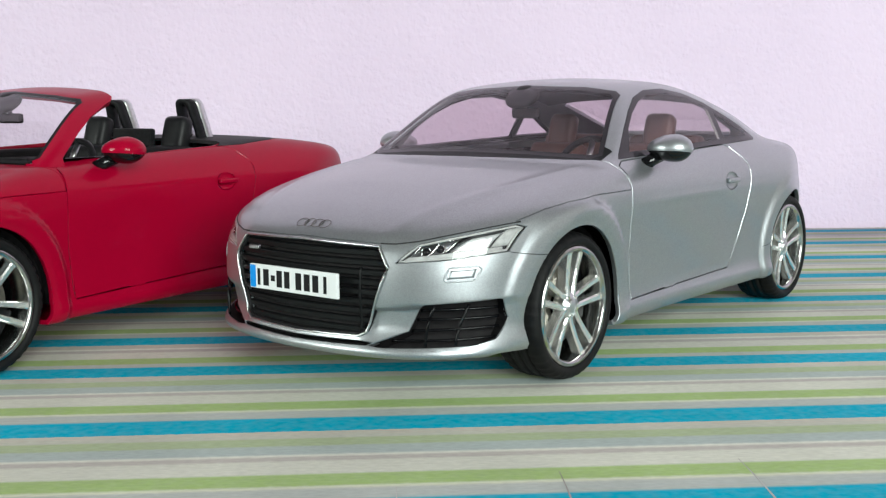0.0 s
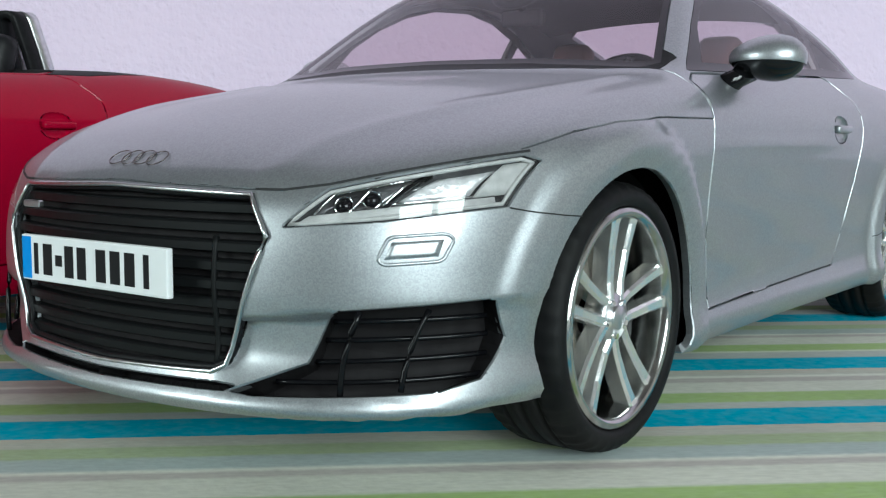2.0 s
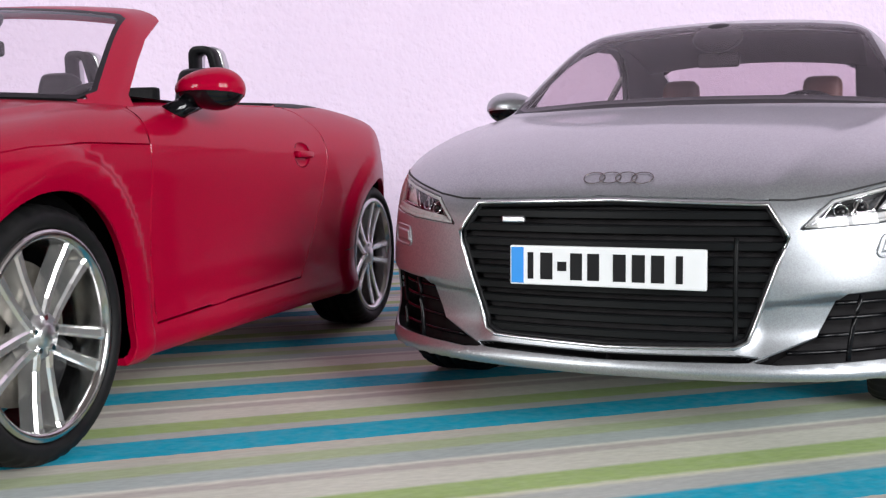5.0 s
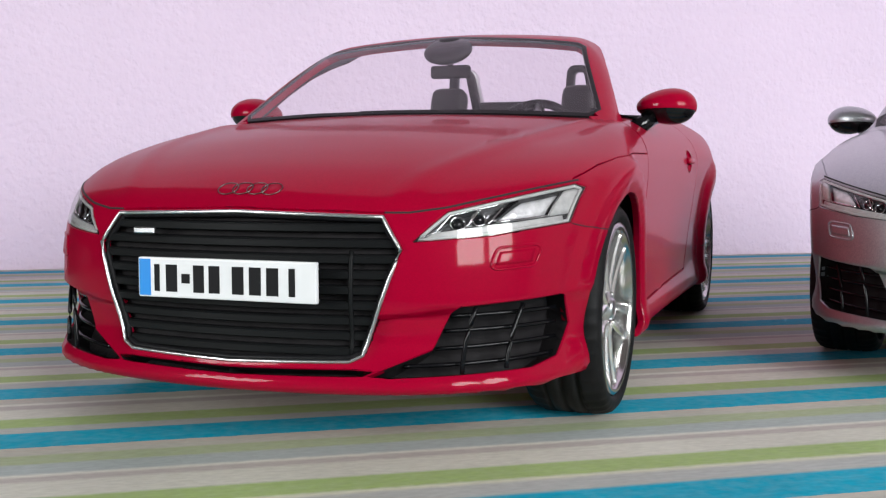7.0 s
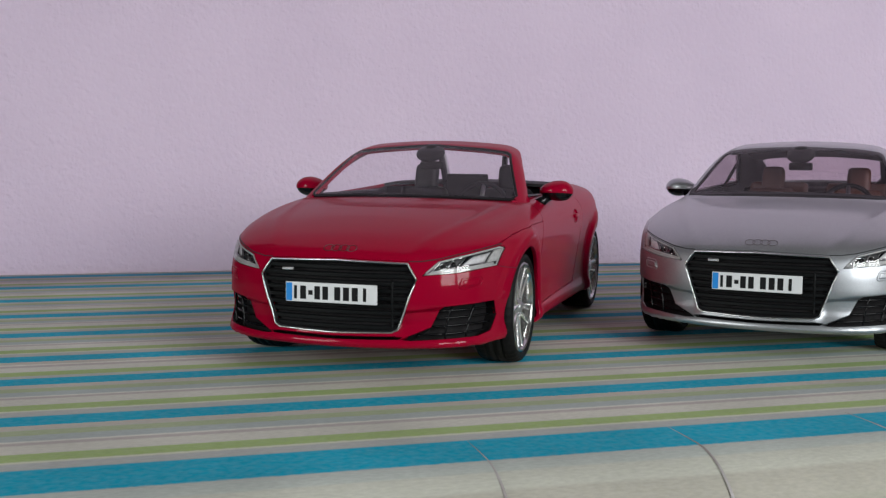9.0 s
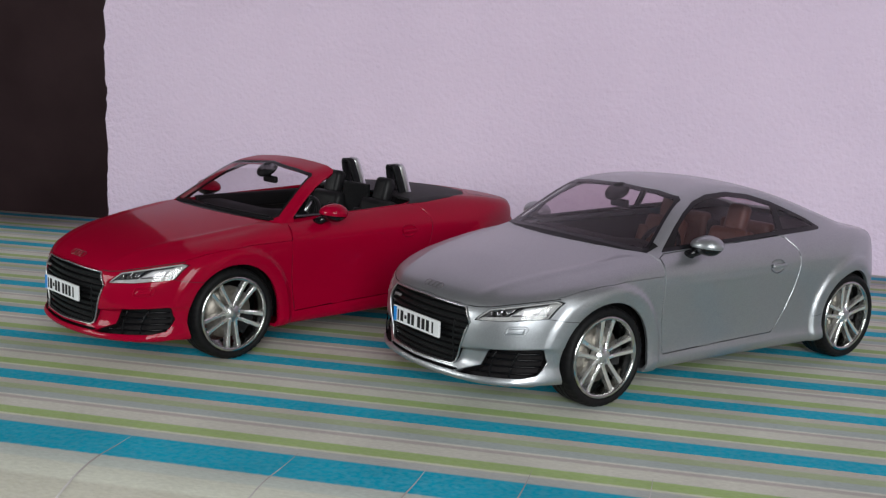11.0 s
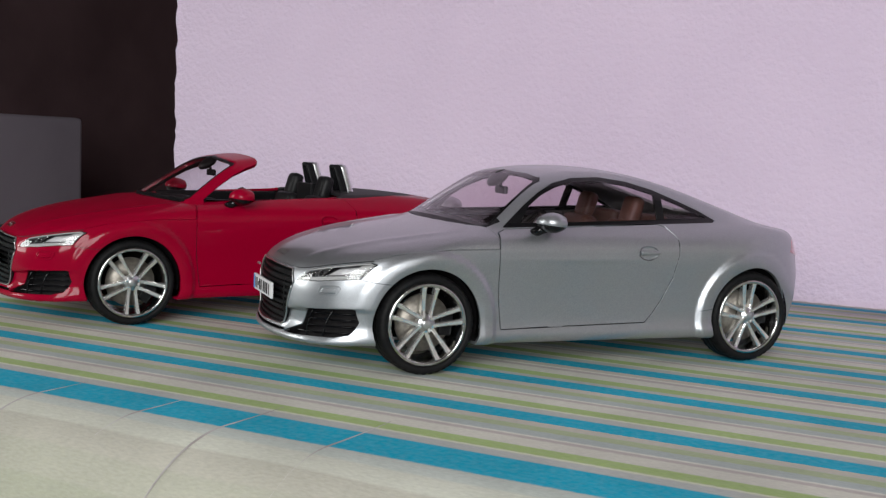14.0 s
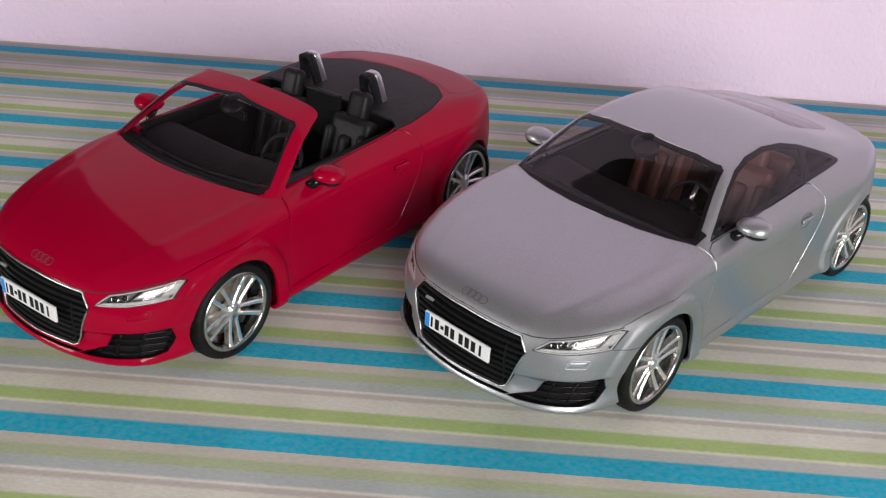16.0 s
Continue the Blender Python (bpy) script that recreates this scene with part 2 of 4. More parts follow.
def box(bm, x0, x1, y0, y1, z0, z1, bevel=0.0, segments=2):
    r = bmesh.ops.create_cube(bm, size=1)
    vs = r["verts"]
    for v in vs:
        v.co = Vector(((x0 + x1) / 2 + v.co.x * (x1 - x0), (y0 + y1) / 2 + v.co.y * (y1 - y0), (z0 + z1) / 2 + v.co.z * (z1 - z0)))
    if bevel:
        es = list({e for v in vs for e in v.link_edges})
        bmesh.ops.bevel(bm, geom=es, offset=bevel, segments=segments, affect="EDGES", profile=0.6)
    return vs


def box_bm(*a, **k):
    bm = bmesh.new()
    box(bm, *a, **k)
    return bm


# ---- the room ----
WALL_Y, WALL_END = 0.283, -0.340
FLOOR_Z, CEIL_Z = -0.74, 1.75
R_LEFT, R_RIGHT, R_BACK = -1.9, 1.9, -1.6


def structure(name, bm, mat, label):
    return tagged(link_mesh(name, bm, mat, smooth=False), label, name.split("_")[0], kind="structure")


def plaster_wall():
    """The lilac wall behind the table, its free end rough-edged where it meets the passage."""
    bm = bmesh.new()
    box(bm, WALL_END, R_RIGHT, WALL_Y, WALL_Y + 0.14, FLOOR_Z, CEIL_Z)
    bmesh.ops.subdivide_edges(bm, edges=[e for e in bm.edges if abs(e.verts[0].co.z - e.verts[1].co.z) > 1 and e.verts[0].co.x < 0], cuts=700)
    for v in bm.verts:
        if v.co.x < 0:
            n = noise.noise(Vector((v.co.y * 9, 3.1, v.co.z * 110))) + 0.5 * noise.noise(Vector((7, v.co.y * 9, v.co.z * 260)))
            v.co.x += 0.0016 * n
    return structure("wall_north", bm, M_WALL, "lilac painted plaster wall with a fine rough grain")


wall = plaster_wall()
# unseen wall, kept pale as a reflector for the cars' left sides
structure("wall_east", box_bm(R_RIGHT, R_RIGHT + 0.1, R_BACK, WALL_Y + 0.14, FLOOR_Z, CEIL_Z), M_PALE, "plain unseen wall, pale to reflect light onto the car sides")
# unseen second opening, added so that low light reaches the cars' noses
SY0, SY1, SZ0, SZ1 = -1.25, -0.40, 0.10, 0.95
for a in ((R_LEFT - 0.1, R_LEFT, SY1, 2.3, FLOOR_Z, CEIL_Z), (R_LEFT - 0.1, R_LEFT, R_BACK, SY0, FLOOR_Z, CEIL_Z), (R_LEFT - 0.1, R_LEFT, SY0, SY1, FLOOR_Z, SZ0),
          (R_LEFT - 0.1, R_LEFT, SY0, SY1, SZ1, CEIL_Z)):
    structure("wall_west", box_bm(*a), M_DARKWALL, "dark brown panelled wall beyond the passage")
side_win = tagged(new("window_2"), "unseen white framed window added for low light on the car noses", "window", kind="structure")
side_win.location = (R_LEFT - 0.05, (SY0 + SY1) / 2, SZ0)
for a in ((SY0, SY0 + 0.06, SZ0, SZ1), (SY1 - 0.06, SY1, SZ0, SZ1), (SY0 + 0.062, SY1 - 0.062, SZ0, SZ0 + 0.06), (SY0 + 0.062, SY1 - 0.062, SZ1 - 0.06, SZ1)):
    fr = part("window_frame", box_bm(R_LEFT - 0.08, R_LEFT - 0.03, *a), M_WHITE, side_win)
    fr.matrix_parent_inverse = Matrix.Translation(side_win.location).inverted()
window_light("side_daylight", R_LEFT - 0.12, (SY0 + SY1) / 2, (SZ0 + SZ1) / 2, SY1 - SY0, SZ1 - SZ0, 36, (0, -0.3, 0.1), (1.0, 0.98, 0.95))
structure("wall_passage", box_bm(R_LEFT, 0.4, 2.2, 2.3, FLOOR_Z, CEIL_Z), M_DARKWALL, "dark brown panelled wall at the passage's end")
structure("wall_return", box_bm(0.3, 0.4, WALL_Y + 0.145, 2.195, FLOOR_Z, CEIL_Z), M_DARKWALL, "dark wall closing the passage")
structure("floor", box_bm(R_LEFT - 0.1, R_RIGHT + 0.1, R_BACK - 0.1, 2.3, FLOOR_Z - 0.1, FLOOR_Z - 0.002), M_FLOOR, "brown wooden floor under the table")
structure("ceiling", box_bm(R_LEFT - 0.1, R_RIGHT + 0.1, R_BACK - 0.1, 2.3, CEIL_Z + 0.002, CEIL_Z + 0.1), M_ROOM, "plain pale ceiling of the room")

# south wall with the window opening
WX0, WX1, WZ0, WZ1 = 0.0, 1.15, 0.10, 1.05
for nm, a in (("wall_south", (R_LEFT, WX0, R_BACK - 0.12, R_BACK, FLOOR_Z, CEIL_Z)), ("wall_south", (WX1, R_RIGHT, R_BACK - 0.12, R_BACK, FLOOR_Z, CEIL_Z)),
              ("wall_south", (WX0, WX1, R_BACK - 0.12, R_BACK, FLOOR_Z, WZ0)), ("wall_south", (WX0, WX1, R_BACK - 0.12, R_BACK, WZ1, CEIL_Z))):
    structure(nm, box_bm(*a), M_ROOM, "pale plaster wall round the window")
win = tagged(new("window_1"), "white framed two-pane window letting in daylight", "window", kind="structure")
win.location = ((WX0 + WX1) / 2, R_BACK - 0.06, WZ0)
for a in ((WX0, WX0 + 0.06), (WX1 - 0.06, WX1), ((WX0 + WX1) / 2 - 0.045, (WX0 + WX1) / 2 + 0.045)):
    fr = part("window_frame", box_bm(a[0], a[1], R_BACK - 0.09, R_BACK - 0.03, WZ0, WZ1), M_WHITE, win)
    fr.matrix_parent_inverse = Matrix.Translation(win.location).inverted()
for a in ((WZ0, WZ0 + 0.06), (WZ1 - 0.06, WZ1)):
    fr = part("window_frame", box_bm(WX0 + 0.062, WX1 - 0.062, R_BACK - 0.085, R_BACK - 0.035, *a), M_WHITE, win)
    fr.matrix_parent_inverse = Matrix.Translation(win.location).inverted()
window_light("window_daylight", (WX0 + WX1) / 2, R_BACK - 0.14, (WZ0 + WZ1) / 2, WX1 - WX0, WZ1 - WZ0, 66, (0.0, 0, 0.2), (1.0, 0.98, 0.97))

# ---- table and cloth ----
T_LEFT, T_RIGHT, EDGE = -0.80, 0.95, -0.126
SHEET_R = 0.034


def cloth_point(a):
    """The cloth's line across the table, by its length a: flat, then round the front edge and down."""
    if a >= EDGE:
        return a, 0.0
    s = EDGE - a
    ang = s / SHEET_R
    if ang < 1.45:
        return EDGE - SHEET_R * math.sin(ang), -SHEET_R * (1 - math.cos(ang))
    y, z = EDGE - SHEET_R * math.sin(1.45), -SHEET_R * (1 - math.cos(1.45))
    d = s - 1.45 * SHEET_R
    return y - d * math.cos(1.45), z - d * math.sin(1.45)


def tablecloth():
    stops = [WALL_Y - 0.002, 0.2, 0.1, 0.0, -0.06, -0.1] + [EDGE - 0.0025 * k for k in range(0, 32)] + [-0.24]
    xs = list(np.arange(T_LEFT, T_RIGHT + 0.001, 0.01))
    bm = bmesh.new()
    uv = bm.loops.layers.uv.new("UVMap")
    rows = []
    for a in stops:
        row = []
        for x in xs:
            y, z = cloth_point(a)
            if a < EDGE:
                k = min(1.0, (EDGE - a) / 0.03)
                z += k * 0.0012 * noise.noise(Vector((x * 22, a * 12, 0)))
                y += k * 0.0015 * noise.noise(Vector((x * 17, 4.2, a * 9)))
            row.append(bm.verts.new((x, y, z)))
        rows.append(row)
    for i in range(len(stops) - 1):
        for j in range(len(xs) - 1):
            f = bm.faces.new((rows[i][j], rows[i + 1][j], rows[i + 1][j + 1], rows[i][j + 1]))
            for loop, (a, x) in zip(f.loops, ((stops[i], xs[j]), (stops[i + 1], xs[j]), (stops[i + 1], xs[j + 1]), (stops[i], xs[j + 1]))):
                loop[uv].uv = (x / 2, a / 2)
    bmesh.ops.recalc_face_normals(bm, faces=bm.faces)
    ob = link_mesh("tablecloth", bm, M_CLOTH)
    md = ob.modifiers.new("thickness", "SOLIDIFY")
    md.thickness, md.offset = 0.0008, -1
    return tagged(ob, "cotton tablecloth with blue, green and beige stripes", "tablecloth")


cloth = tablecloth()


def fold(x, lean, a0, a1, width):
    """A pressed fold in the cloth that runs over the table's edge."""
    bm = bmesh.new()
    n = 26
    rows = []
    for i in range(n + 1):
        f = i / n
        a = a0 + (a1 - a0) * f
        y, z = cloth_point(a)
        y2, z2 = cloth_point(a - 0.001)
        nrm = Vector((0, y2 - y, z2 - z)).normalized()
        up = Vector((0, -nrm.z, nrm.y))
        if up.z < 0 and a > EDGE:
            up = -up
        if a <= EDGE and up.y > 0:
            up = -up
        xx = x + lean * (1 - math.cos(f * 1.4)) * 1.0
        w = width * math.sin(math.pi * min(1, f * 0.9 + 0.08))
        c = Vector((xx, y, z))
        rows.append([bm.verts.new(c + Vector((-w, 0, 0)) - up * 0.0001), bm.verts.new(c + up * w * 0.8), bm.verts.new(c + Vector((w, 0, 0)) - up * 0.0001)])
    for i in range(n):
        for j in range(2):
            bm.faces.new((rows[i][j], rows[i + 1][j], rows[i + 1][j + 1], rows[i][j + 1]))
    part("fold", bm, M_FOLD, cloth, "pale pressed fold", True)


M_FOLD = textured(material("pale_thread", (0.42, 0.40, 0.38), 0.85), 60, (0.28, 0.25, 0.23), (0.56, 0.55, 0.54), 0.3, 2000, 0.0002)
for x, lean, a0, a1 in ((-0.300, 0.010, -0.106, -0.18), (-0.157, -0.010, -0.110, -0.19), (-0.104, -0.016, -0.109, -0.19), (-0.050, -0.018, -0.107, -0.185), (-0.010, -0.014, -0.104, -0.18),
                        (0.020, -0.012, -0.098, -0.18), (0.055, -0.012, -0.094, -0.18), (0.19, -0.012, -0.102, -0.18)):
    fold(x, lean, a0, a1, 0.0004)

table = tagged(new("table"), "dark wooden table hidden under the striped cloth", "table")
table.location = (0, 0, FLOOR_Z)
for nm, a in (("tabletop", (T_LEFT + 0.01, T_RIGHT - 0.01, EDGE + 0.002, WALL_Y - 0.003, -0.04, -0.0012)), ("leg", (T_LEFT + 0.04, T_LEFT + 0.1, -0.09, -0.03, FLOOR_Z, -0.041)),
              ("leg", (T_RIGHT - 0.1, T_RIGHT - 0.04, -0.09, -0.03, FLOOR_Z, -0.041)), ("leg", (T_LEFT + 0.04, T_LEFT + 0.1, 0.2, 0.26, FLOOR_Z, -0.041)),
              ("leg", (T_RIGHT - 0.1, T_RIGHT - 0.04, 0.2, 0.26, FLOOR_Z, -0.041))):
    ob = part(nm, box_bm(*a, bevel=0.012 if nm == "tabletop" else 0.004), M_DARKWALL, table)
    ob.matrix_parent_inverse = Matrix.Translation(table.location).inverted()

# ---- what stands in the passage ----
cab = tagged(new("side_cabinet"), "grey lilac cabinet standing in the dark passage", "cabinet")
cab.location = (-1.60, 0.9, FLOOR_Z)
ob = part("body", box_bm(-1.86, -1.37, 0.80, 1.25, FLOOR_Z, 0.105, bevel=0.012, segments=3), M_GREY, cab, smooth=True)
ob.matrix_parent_inverse = Matrix.Translation(cab.location).inverted()
for a in ((-0.70, -0.30), (-0.28, 0.08)):
    ob = part("door", box_bm(-1.84, -1.39, 0.788, 0.798, *a, bevel=0.004), M_GREY, cab)
    ob.matrix_parent_inverse = Matrix.Translation(cab.location).inverted()


# ---- the model cars: shape of the body, in millimetres; x runs back from the front axle, y to the car's right, z up ----
WHEELBASE, AXLE_Z, TYRE_R = 139.2, 18.2, 18.2


def smax(a, b, r):
    h = np.maximum(r - np.abs(a - b), 0)
    return np.maximum(a, b) + h * h / (4 * r)


def curve(x, pts):
    """A smooth line through a few stations (cubic Hermite), straight beyond its ends."""
    px, pv = np.array(pts, float).T
    d = np.diff(pv) / np.diff(px)
    m = np.r_[d[0], (d[:-1] * np.diff(px)[1:] + d[1:] * np.diff(px)[:-1]) / (px[2:] - px[:-2]), d[-1]]
    x = np.asarray(x, float)
    i = np.clip(np.searchsorted(px, x) - 1, 0, len(px) - 2)
    h = px[i + 1] - px[i]
    t = (x - px[i]) / h
    u = np.clip(t, 0, 1)
    v = pv[i] * (1 + 2 * u) * (1 - u) ** 2 + m[i] * h * u * (1 - u) ** 2 + pv[i + 1] * u * u * (3 - 2 * u) + m[i + 1] * h * u * u * (u - 1)
    return v + np.where(t < 0, t * h * m[i], 0) + np.where(t > 1, (t - 1) * h * m[i + 1], 0)


WIDTH = ((-48, 47.3), (-25, 48.0), (0, 48.9), (28, 48.3), (60, 48.1), (95, 48.5), (139, 49.4), (165, 48.4), (185, 46))
SIDE = ((4, -3.0), (9, -1.8), (13.5, -0.3), (16, -0.9), (24, -1.2), (34, -0.6), (42, 0), (45.5, -0.25), (49, -1.9), (54.5, -7.2), (60, -14))
NOSE = ((5, -45.0), (9.6, -47.9), (11.6, -48.6), (13.4, -47.7), (16, -46.9), (25, -47.2), (31, -46.6), (35.6, -45.0), (38.5, -43.0), (43, -36), (48, -20))
TAIL = ((5, 170), (10, 176), (20, 180.5), (32, 182), (42, 180.5), (49, 178.5), (53, 176), (60, 166))
BELLY = ((-50, 9.9), (-30, 10.4), (20, 10.3), (110, 10.3), (180, 11.5))
DECK = ((-50, 33.5), (-46, 36.4), (-42, 39.2), (-36, 42.2), (-28, 45.0), (-18, 47.6), (-6, 49.8), (8, 51.8), (20, 53.2), (35, 53.8), (60, 54.6), (96, 56.4), (118, 57.4), (140, 56.6), (158, 54.6), (172, 52.4), (182, 50))
DECK_BOW = ((-46, 0.0030), (-30, 0.0023), (0, 0.0017), (25, 0.0011), (60, 0.0006), (120, 0.0008), (180, 0.0014))
ROOF = ((30, 63), (40, 69.4), (46, 72.0), (55, 74.0), (68, 75.2), (80, 75.1), (95, 73.5), (110, 70.0), (130, 63.9), (150, 57.4), (162, 52.8), (170, 48.5), (176, 42), (184, 30))
CABIN_TAPER = ((20, 0.4), (40, 0), (100, 0.0), (121, 0.6), (150, 6), (175, 14))


LEDGE = (19.3, 0.094)  # the bumper's crease: height at the middle, rise towards the side


def step(x, a, b):
    t = np.clip((x - a) / (b - a), 0, 1)
    return t * t * (3 - 2 * t)


def body_field(x, y, z):
    y = np.abs(y)
    w = curve(x, WIDTH) + curve(z, SIDE)
    for cx in (0, WHEELBASE):
        r = np.hypot(x - cx, z - AXLE_Z)
        low = step(cx - x, 14, 20) * (1 - step(z, 16, 26)) * (cx == 0)
        w = w + 1.55 * (1 - step(r, 24.6, 27.2)) * (1 - low) - 0.5 * (1 - step(r, 19.5, 22.5))
    side = y - w + 1.0 * step(-x, 16, 24) * (1 - step(z, 11, 16.5))
    ledge = LEDGE[0] + LEDGE[1] * y
    front = curve(z, NOSE) + 0.0055 * y * y + 8.5 * (y / 45) ** 6 - x + 1.15 * (1 - step(z, ledge - 0.5, ledge)) * step(y, 18, 22) * step(z, 11.5, 17.5)
    rear = x - (curve(z, TAIL) - 0.0065 * y * y - 13 * (y / 45) ** 6)
    crease = 0.55 * np.exp(-((y - curve(x, ((-46, 20), (-20, 31), (25, 40)))) / 2.2) ** 2) * step(-x, -22, -14)
    top = z - (curve(x, DECK) - curve(x, DECK_BOW) * y * y + crease)
    f = smax(smax(side, front, 7.0), rear, 9.0)
    f = smax(f, top, 4.0)
    return smax(f, curve(x, BELLY) - z, 1.5)


def cabin_field(x, y, z):
    y = np.abs(y)
    side = y - (41.4 - 0.47 * (z - 54) - 0.0035 * (z - 54) ** 2 - curve(x, CABIN_TAPER))
    roof = z - (curve(x, ROOF) - 0.0022 * y * y)
    screen = ((z - 53) - 0.665 * (x - 17 - 0.0049 * y * y)) * 0.83
    return smax(smax(side, roof, 6.0), screen, 2.2)


def coupe_field(x, y, z):
    return -smax(-body_field(x, y, z), -smax(cabin_field(x, y, z), 42 - z, 1.0), 2.2)


def screen_field(x, y, z):
    return smax(cabin_field(x, y, z), 48.5 - z, 0.5)


def skin(field, x0, x1, zc, caps=(70, 170, 26), rings=128):
    """The left half of a closed skin: rays from a spine out to the field's surface. Gives a grid of points."""
    n1, n2, n3 = caps
    org = np.r_[np.full(n1, x0), np.linspace(x0, x1, n2), np.full(n3, x1)]
    psi = np.r_[np.linspace(-math.pi / 2, 0, n1, endpoint=False), np.zeros(n2), np.linspace(math.pi / 2, 0, n3, endpoint=False)[::-1]]
    phi = np.linspace(-math.pi / 2, math.pi / 2, rings)
    phi = phi + 0.16 * np.sin(2 * phi) * 0.5
    o, f = np.meshgrid(org, phi, indexing="ij")
    s = np.meshgrid(psi, phi, indexing="ij")[0]
    d = np.stack([np.sin(s), -np.cos(s) * np.cos(f), np.cos(s) * np.sin(f)], -1)
    lo, hi = np.zeros(o.shape), np.full(o.shape, 0.0)
    found = np.zeros(o.shape, bool)
    for t in np.linspace(2, 90, 60):
        out = field(o + d[..., 0] * t, d[..., 1] * t, zc + d[..., 2] * t) > 0
        hi = np.where(~found & out, t, hi)
        found |= out
        lo = np.where(~found, t, lo)
    hi = np.where(found, hi, 90)
    for _ in range(22):
        mid = (lo + hi) / 2
        out = field(o + d[..., 0] * mid, d[..., 1] * mid, zc + d[..., 2] * mid) > 0
        lo, hi = np.where(out, lo, mid), np.where(out, mid, hi)
    p = np.stack([o + d[..., 0] * hi, d[..., 1] * hi, zc + d[..., 2] * hi], -1)
    p[:, 0, 1] = p[:, -1, 1] = 0
    return p


def grid_bm(p):
    bm = bmesh.new()
    a, b = p.shape[:2]
    vs = [[bm.verts.new(p[i, j]) for j in range(b)] for i in range(a)]
    for i in range(a - 1):
        for j in range(b - 1):
            bm.faces.new((vs[i][j], vs[i + 1][j], vs[i + 1][j + 1], vs[i][j + 1]))
    bmesh.ops.remove_doubles(bm, verts=bm.verts[:], dist=0.004)
    return bm


VIEW = {"side": lambda c: (c.x, c.z), "front": lambda c: (-c.y, c.z), "plan": lambda c: (c.x, -c.y)}
AXES = {"side": lambda a, b: Vector((a, 0, b)), "front": lambda a, b: Vector((0, -a, b)), "plan": lambda a, b: Vector((a, -b, 0))}


def inside(p, poly):
    x, y = p
    hit = False
    for (x0, y0), (x1, y1) in zip(poly, poly[1:] + poly[:1]):
        if (y0 > y) != (y1 > y) and x < x0 + (y - y0) * (x1 - x0) / (y1 - y0):
            hit = not hit
    return hit


def knife(bm, view, poly, where):
    """Cuts the skin along an outline seen from one side. Returns a test for the faces inside it."""
    pr, ax = VIEW[view], AXES[view]
    poly = list(poly)
    near = [f for f in bm.faces if where(f.calc_center_median())]
    for (a0, b0), (a1, b1) in zip(poly, poly[1:] + poly[:1]):
        lo, hi = (min(a0, a1), min(b0, b1)), (max(a0, a1), max(b0, b1))
        some = []
        for f in near:
            if not f.is_valid:
                continue
            q = [pr(v.co) for v in f.verts]
            if max(u for u, _ in q) >= lo[0] and min(u for u, _ in q) <= hi[0] and max(v for _, v in q) >= lo[1] and min(v for _, v in q) <= hi[1]:
                some.append(f)
        if not some:
            continue
        nrm = ax(-(b1 - b0), a1 - a0)
        geom = list({*some, *(e for f in some for e in f.edges), *(v for f in some for v in f.verts)})
        r = bmesh.ops.bisect_plane(bm, geom=geom, dist=0.01, plane_co=ax(a0, b0), plane_no=nrm.normalized())
        fresh = [f for g in r["geom_cut"] if g.is_valid and isinstance(g, bmesh.types.BMEdge) for f in g.link_faces]
        fresh += [g for g in r["geom"] if isinstance(g, bmesh.types.BMFace) and g.is_valid]
        near = list(dict.fromkeys([f for f in near if f.is_valid] + fresh))
    return lambda c: where(c) and inside(pr(c), poly)


def arc(cx, cz, r, n=44):
    return [(cx + r * math.cos(2 * math.pi * k / n), cz + r * math.sin(2 * math.pi * k / n)) for k in range(n)]


def shrink(poly, d):
    """An outline set in by d."""
    n = len(poly)
    area = sum(a[0] * b[1] - b[0] * a[1] for a, b in zip(poly, poly[1:] + poly[:1]))
    s = 1 if area > 0 else -1
    out = []
    for i in range(n):
        (x0, y0), (x1, y1), (x2, y2) = poly[i - 1], poly[i], poly[(i + 1) % n]
        e1, e2 = Vector((x1 - x0, y1 - y0)).normalized(), Vector((x2 - x1, y2 - y1)).normalized()
        n1, n2 = Vector((-e1.y, e1.x)) * s, Vector((-e2.y, e2.x)) * s
        m = (n1 + n2)
        k = d / max(0.35, m.dot(n1)) if m.length > 1e-6 else d
        out.append((x1 + m.x * k, y1 + m.y * k))
    return out


DOOR = [(28.6, 15.7), (27.0, 30), (26.6, 45.0), (27.4, 50.9), (31.0, 52.2), (60, 53.3), (96.2, 54.6), (99.6, 53.7), (103.4, 49.1), (103.0, 43), (100.8, 34), (96.6, 25.5), (92.2, 19.6), (89.6, 17.0)]
DLO = [(30.0, 52.6), (40, 60.6), (47, 65.4), (54, 68.9), (63, 71.1), (75, 71.7), (87, 70.3), (98, 67.4), (109, 63.2), (117.5, 59.7), (124.4, 56.2), (123.2, 55.5), (96, 54.6), (60, 53.6)]
DOOR_GLASS = [(37.5, 54.2), (42, 60.3), (48, 64.5), (55, 67.8), (63, 69.8), (75, 70.4), (86, 69.0), (97.6, 65.9), (97.0, 56.2), (60, 54.9)]
REAR_GLASS = [(100.4, 56.5), (101.0, 64.8), (109, 61.8), (120.6, 57.0)]
SCREEN = [(-1, 54.2), (20, 53.8), (37.6, 52.8), (39.6, 53.6), (31.4, 69.6), (29.4, 70.8), (20, 72.0), (-1, 72.8)]
COWL_STRIP = [(15.5, -1), (15.8, 8), (17.5, 20), (20.4, 31), (24.0, 40.2), (29.5, 40.6), (27, 31), (24, 20), (22, 8), (21.6, -1)]
GRILLE = [(-1, 36.0), (22.2, 35.4), (25.2, 30.9), (20.0, 15.8), (18.2, 14.9), (-1, 14.4)]
